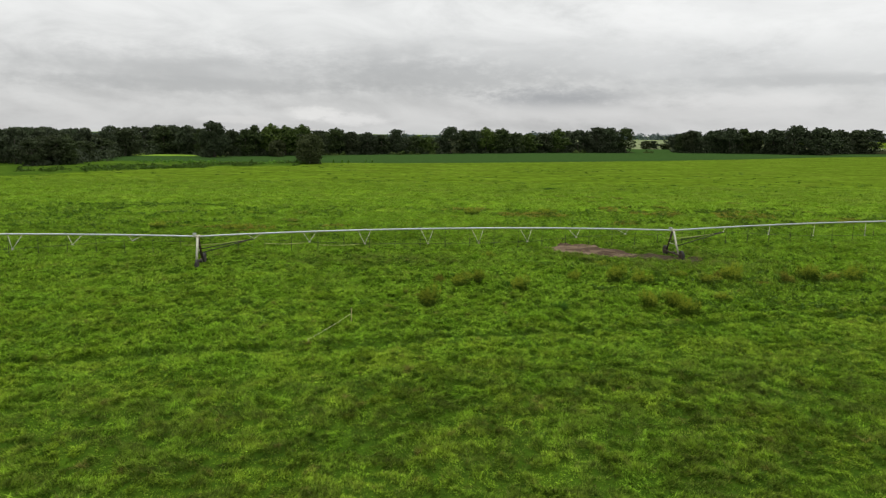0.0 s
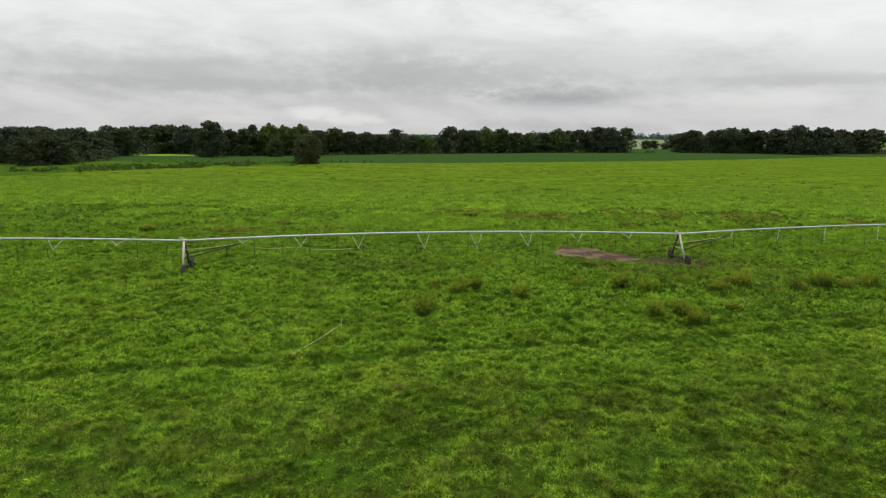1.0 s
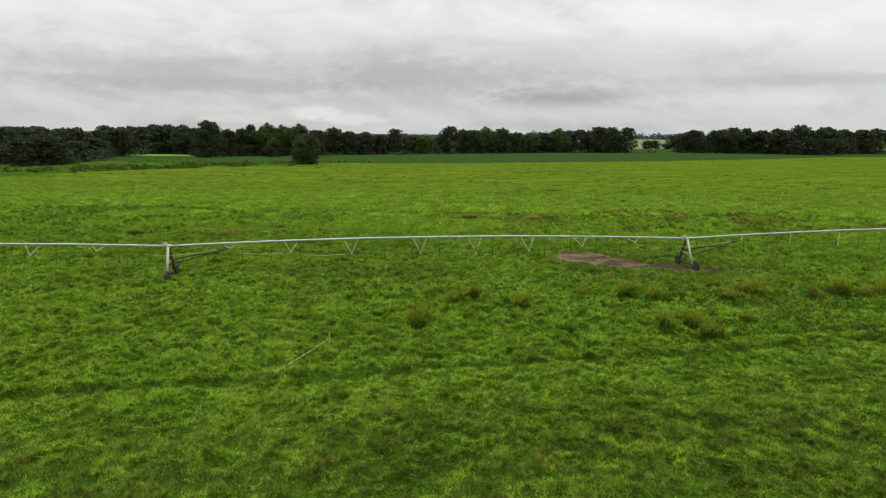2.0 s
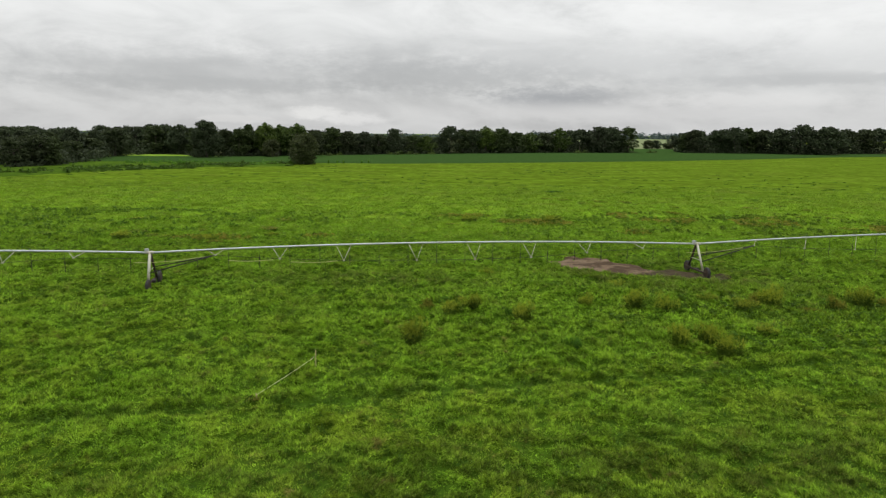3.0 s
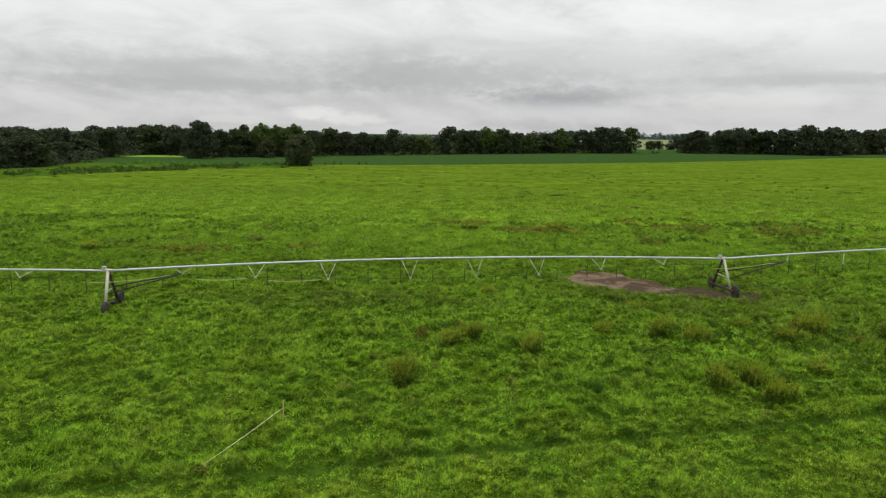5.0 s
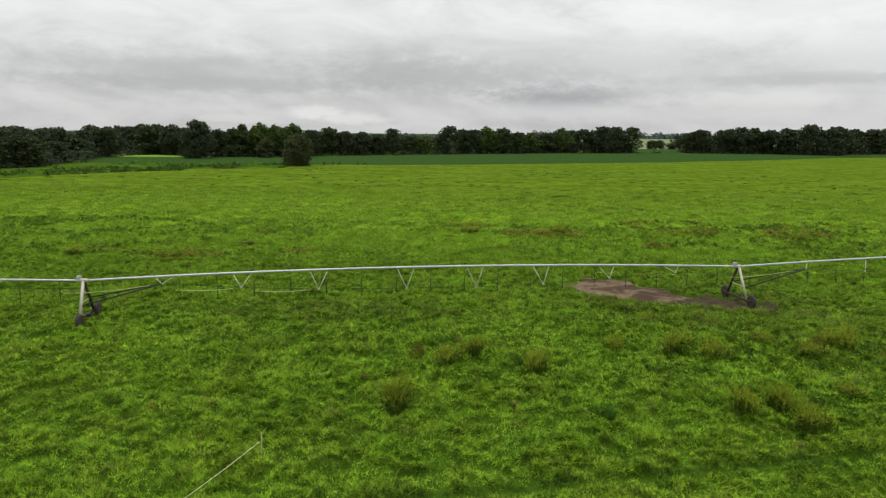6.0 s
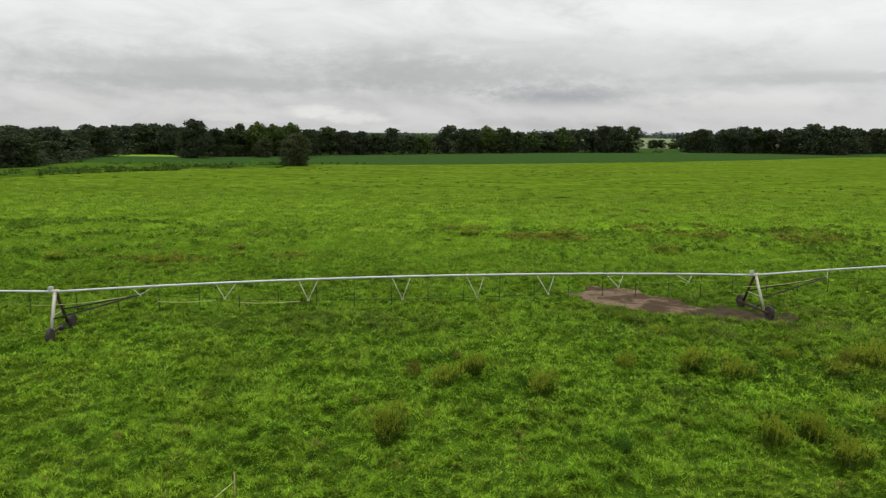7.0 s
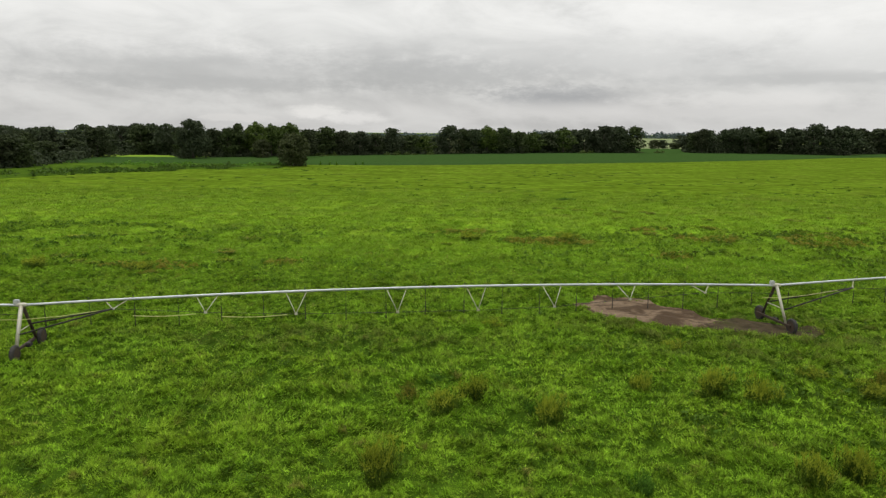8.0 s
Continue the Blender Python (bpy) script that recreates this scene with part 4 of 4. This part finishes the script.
for kind, x, y, size in (
        ("olive", -0.1, 83.0, 1.0), ("dry", -36.0, 98.2, 1.5), ("olive", -38.0, 99.6, 1.5), ("dry", -39.8, 101.0, 1.4), ("olive", 12.8, 78.6, 1.0),
        ("olive", 19.9, 72.8, 1.0), ("green", -3.8, 70.4, 1.0), ("olive", 21.4, 70.0, 1.2), ("dry", 27.2, 69.9, 1.3), ("olive", 20.8, 62.8, 0.9),
        ("olive", -4.0, 125.7, 1.6), ("dry", 7.2, 124.7, 2.2), ("olive", 9.5, 126.0, 1.8), ("dry", 34.0, 140.8, 1.8), ("olive", -50.0, 100.8, 1.5)):
    weed(kind, x, y, size, 0.5)
for kind, x, y, size in (("dry", 22.8, 134.2, 1.8), ("green", 60.0, 172.0, 1.2), ("olive", -30.0, 104.5, 1.4),
                         ("olive", -33.0, 101.5, 1.4), ("green", -62.0, 118.0, 1.8), ("olive", -58.0, 121.0, 1.6)):
    weed("far_" + kind, x, y, size, 0.4)
weed("far_dry", -12.45, 47.0, 0.4, 0.9)
weed("far_green", 15.6, 186.0, 2.3, 0.6)


# rough patches of the same weeds beyond the irrigation line
for cx, cy, rx, ry, n in ((42.0, 126.0, 20.0, 14.0, 16), (30.0, 160.0, 22.0, 12.0, 10), (-44.0, 112.0, 12.0, 12.0, 14), (-6.0, 120.0, 14.0, 8.0, 6), (66.0, 150.0, 14.0, 10.0, 6)):
    for i in range(n):
        kind = weeds.choice(["olive", "olive", "dry"])
        weed("far_" + kind, cx + rx * weeds.uniform(-1, 1), cy + ry * weeds.uniform(-1, 1), weeds.uniform(0.7, 1.4), 0.45)


# ---- grass: leaning blades in clumps, thick where the camera passes near ----
def sward(name, y0, y1, per_m2, length, width, seed, label, wide=0.0):
    r = np.random.default_rng(seed)
    left, right = (lambda y: np.maximum(0.77 * (y - 1.5) + 2.0, wide)), (lambda y: np.maximum(0.57 * (y - 1.5) + 2.0, wide))
    n = int((left(y1) + right(y1)) * (y1 - y0) * per_m2)
    y = y0 + (y1 - y0) * r.random(n)
    x = -left(y1) + (left(y1) + right(y1)) * r.random(n)
    keep = (x > -left(y)) & (x < right(y))
    x, y = x[keep], y[keep]
    high = tussock(x, y)
    keep = r.random(len(x)) < 0.28 + 0.95 * high
    keep &= r.random(len(x)) < np.clip((215 - y) / 90, 0, 1)
    keep &= mud_depth(x, y) + r.normal(size=len(x)) * 0.10 < 0.05
    side = rut_side(x, y)
    rut = np.minimum(np.abs(side), np.abs(side + 2.2))
    keep &= rut > 0.26 * r.random(len(x)) + 0.1
    x, y, high, side = x[keep], y[keep], high[keep], side[keep]
    m = len(x)
    tall = (0.55 + 0.75 * high) * np.where(side > 0, 0.8, 1.0) * (0.7 + 0.6 * value_noise(x, y, 4.3))
    # the blades lie over in one direction from place to place
    turn = math.tau * 1.6 * value_noise(x, y, 2.6) + r.normal(size=m) * 1.3
    lean = np.radians(r.uniform(28, 82, m))
    ln = length * tall * r.uniform(0.6, 1.35, m)
    wd = 0.5 * width * r.uniform(0.6, 1.4, m)
    twist = turn + np.pi / 2 + r.normal(size=m) * 0.8
    base = np.stack([x, y, ground_z(x, y) - 0.02], 1)
    across = np.stack([np.cos(twist) * wd, np.sin(twist) * wd, np.zeros(m)], 1)
    tip = base + np.stack([np.sin(lean) * np.cos(turn) * ln, np.sin(lean) * np.sin(turn) * ln, np.cos(lean) * ln], 1)
    ob = soup(name, np.stack([base - across, base + across, tip], 1), 3, "grass")
    tagged(ob, label, "grass", kind="stuff")


sward("grass", -4.0, 26.0, 40, 0.46, 0.10, 5, "thick pasture grass under the start of the way", 42.0)
sward("grass", 26.0, 62.0, 440, 0.25, 0.050, 1, "thick leaning pasture grass in uneven clumps")
sward("grass", 62.0, 100.0, 180, 0.30, 0.076, 2, "thick leaning pasture grass round the irrigation line")
sward("grass", 100.0, 215.0, 36, 0.34, 0.12, 3, "rough pasture grass in low clumps")


# low dark tufts of coarse growth over the pasture; near ones replace clump shadows
def coarse(y0, y1, n, w0, w1, h0, h1, leaf, per, seed, cell, least):
    r = np.random.default_rng(seed)
    out = []
    for i in range(n):
        y = y0 + (y1 - y0) * math.sqrt(r.random())
        x = -0.75 * y + 1.3 * y * r.random()
        if value_noise(x, y, cell) > least and mud_depth(x, y) < 0:
            out.append((x, y, r.uniform(w0, w1), r.uniform(h0, h1)))
    leaf_mass("coarse_tufts", "coarse", out, per, leaf, "low dark tufts of coarse grass, some in place of clump shadows", "grass tufts")


coarse(27, 72, 1700, 0.35, 1.0, 0.26, 0.46, 0.07, 26, 45, 5.0, 0.45)
coarse(62, 135, 4200, 0.4, 1.3, 0.30, 0.55, 0.11, 18, 46, 9.0, 0.52)
coarse(150, 300, 520, 1.0, 4.0, 0.08, 0.20, 0.20, 26, 44, 22.0, 0.50)


def coarse_patch(cx, cy, rx, ry, n, mat, label, seed, wide=1.3, tall=0.6, least=0.48):
    """Rough ungrazed tufts thick over one patch of the plan."""
    r = np.random.default_rng(seed)
    out = []
    for i in range(n):
        a, q = r.uniform(0, math.tau), math.sqrt(r.random())
        x, y = cx + rx * q * math.cos(a), cy + ry * q * math.sin(a)
        if value_noise(x, y, 4.0) > least and mud_depth(x, y) < 0:
            out.append((x, y, r.uniform(0.4, 1.0) * wide, r.uniform(0.5, 1.0) * tall))
    leaf_mass("coarse_tufts", mat, out, 24, 0.14, label, "grass tufts")


coarse_patch(-64.0, 116.0, 26.0, 20.0, 1000, "coarse", "rough dark tufts of ungrazed grass", 51)
coarse_patch(42.0, 128.0, 26.0, 18.0, 700, "weed_olive", "rough olive tufts of ungrazed grass", 52)
coarse_patch(28.0, 66.0, 18.0, 9.0, 420, "coarse", "tall dark tufts of ungrazed grass among weeds", 53)


# ragged bands of dry weeds beyond the irrigation line
for i, (cx, cy, rx, ry, n) in enumerate((
        (7.4, 124.5, 6.5, 3.0, 150), (24.5, 138.0, 3.2, 2.4, 50), (-4.8, 132.0, 5.0, 3.0, 50), (21.5, 115.5, 2.8, 2.0, 40), (46.0, 130.0, 5.5, 6.0, 150),
        (30.5, 130.5, 5.0, 4.0, 100), (-37.8, 102.0, 5.5, 2.2, 90), (60.0, 124.0, 5.0, 4.0, 70), (-24.0, 106.0, 2.0, 1.6, 24))):
    coarse_patch(cx, cy, rx, ry, n, "seed_brown", "low dry brown weeds in a ragged band", 70 + i, 1.5, 0.5, 0.36)
    coarse_patch(cx, cy, rx * 1.15, ry * 1.2, n // 2, "coarse", "dark green tufts among dry weeds", 90 + i, 1.3, 0.45, 0.4)
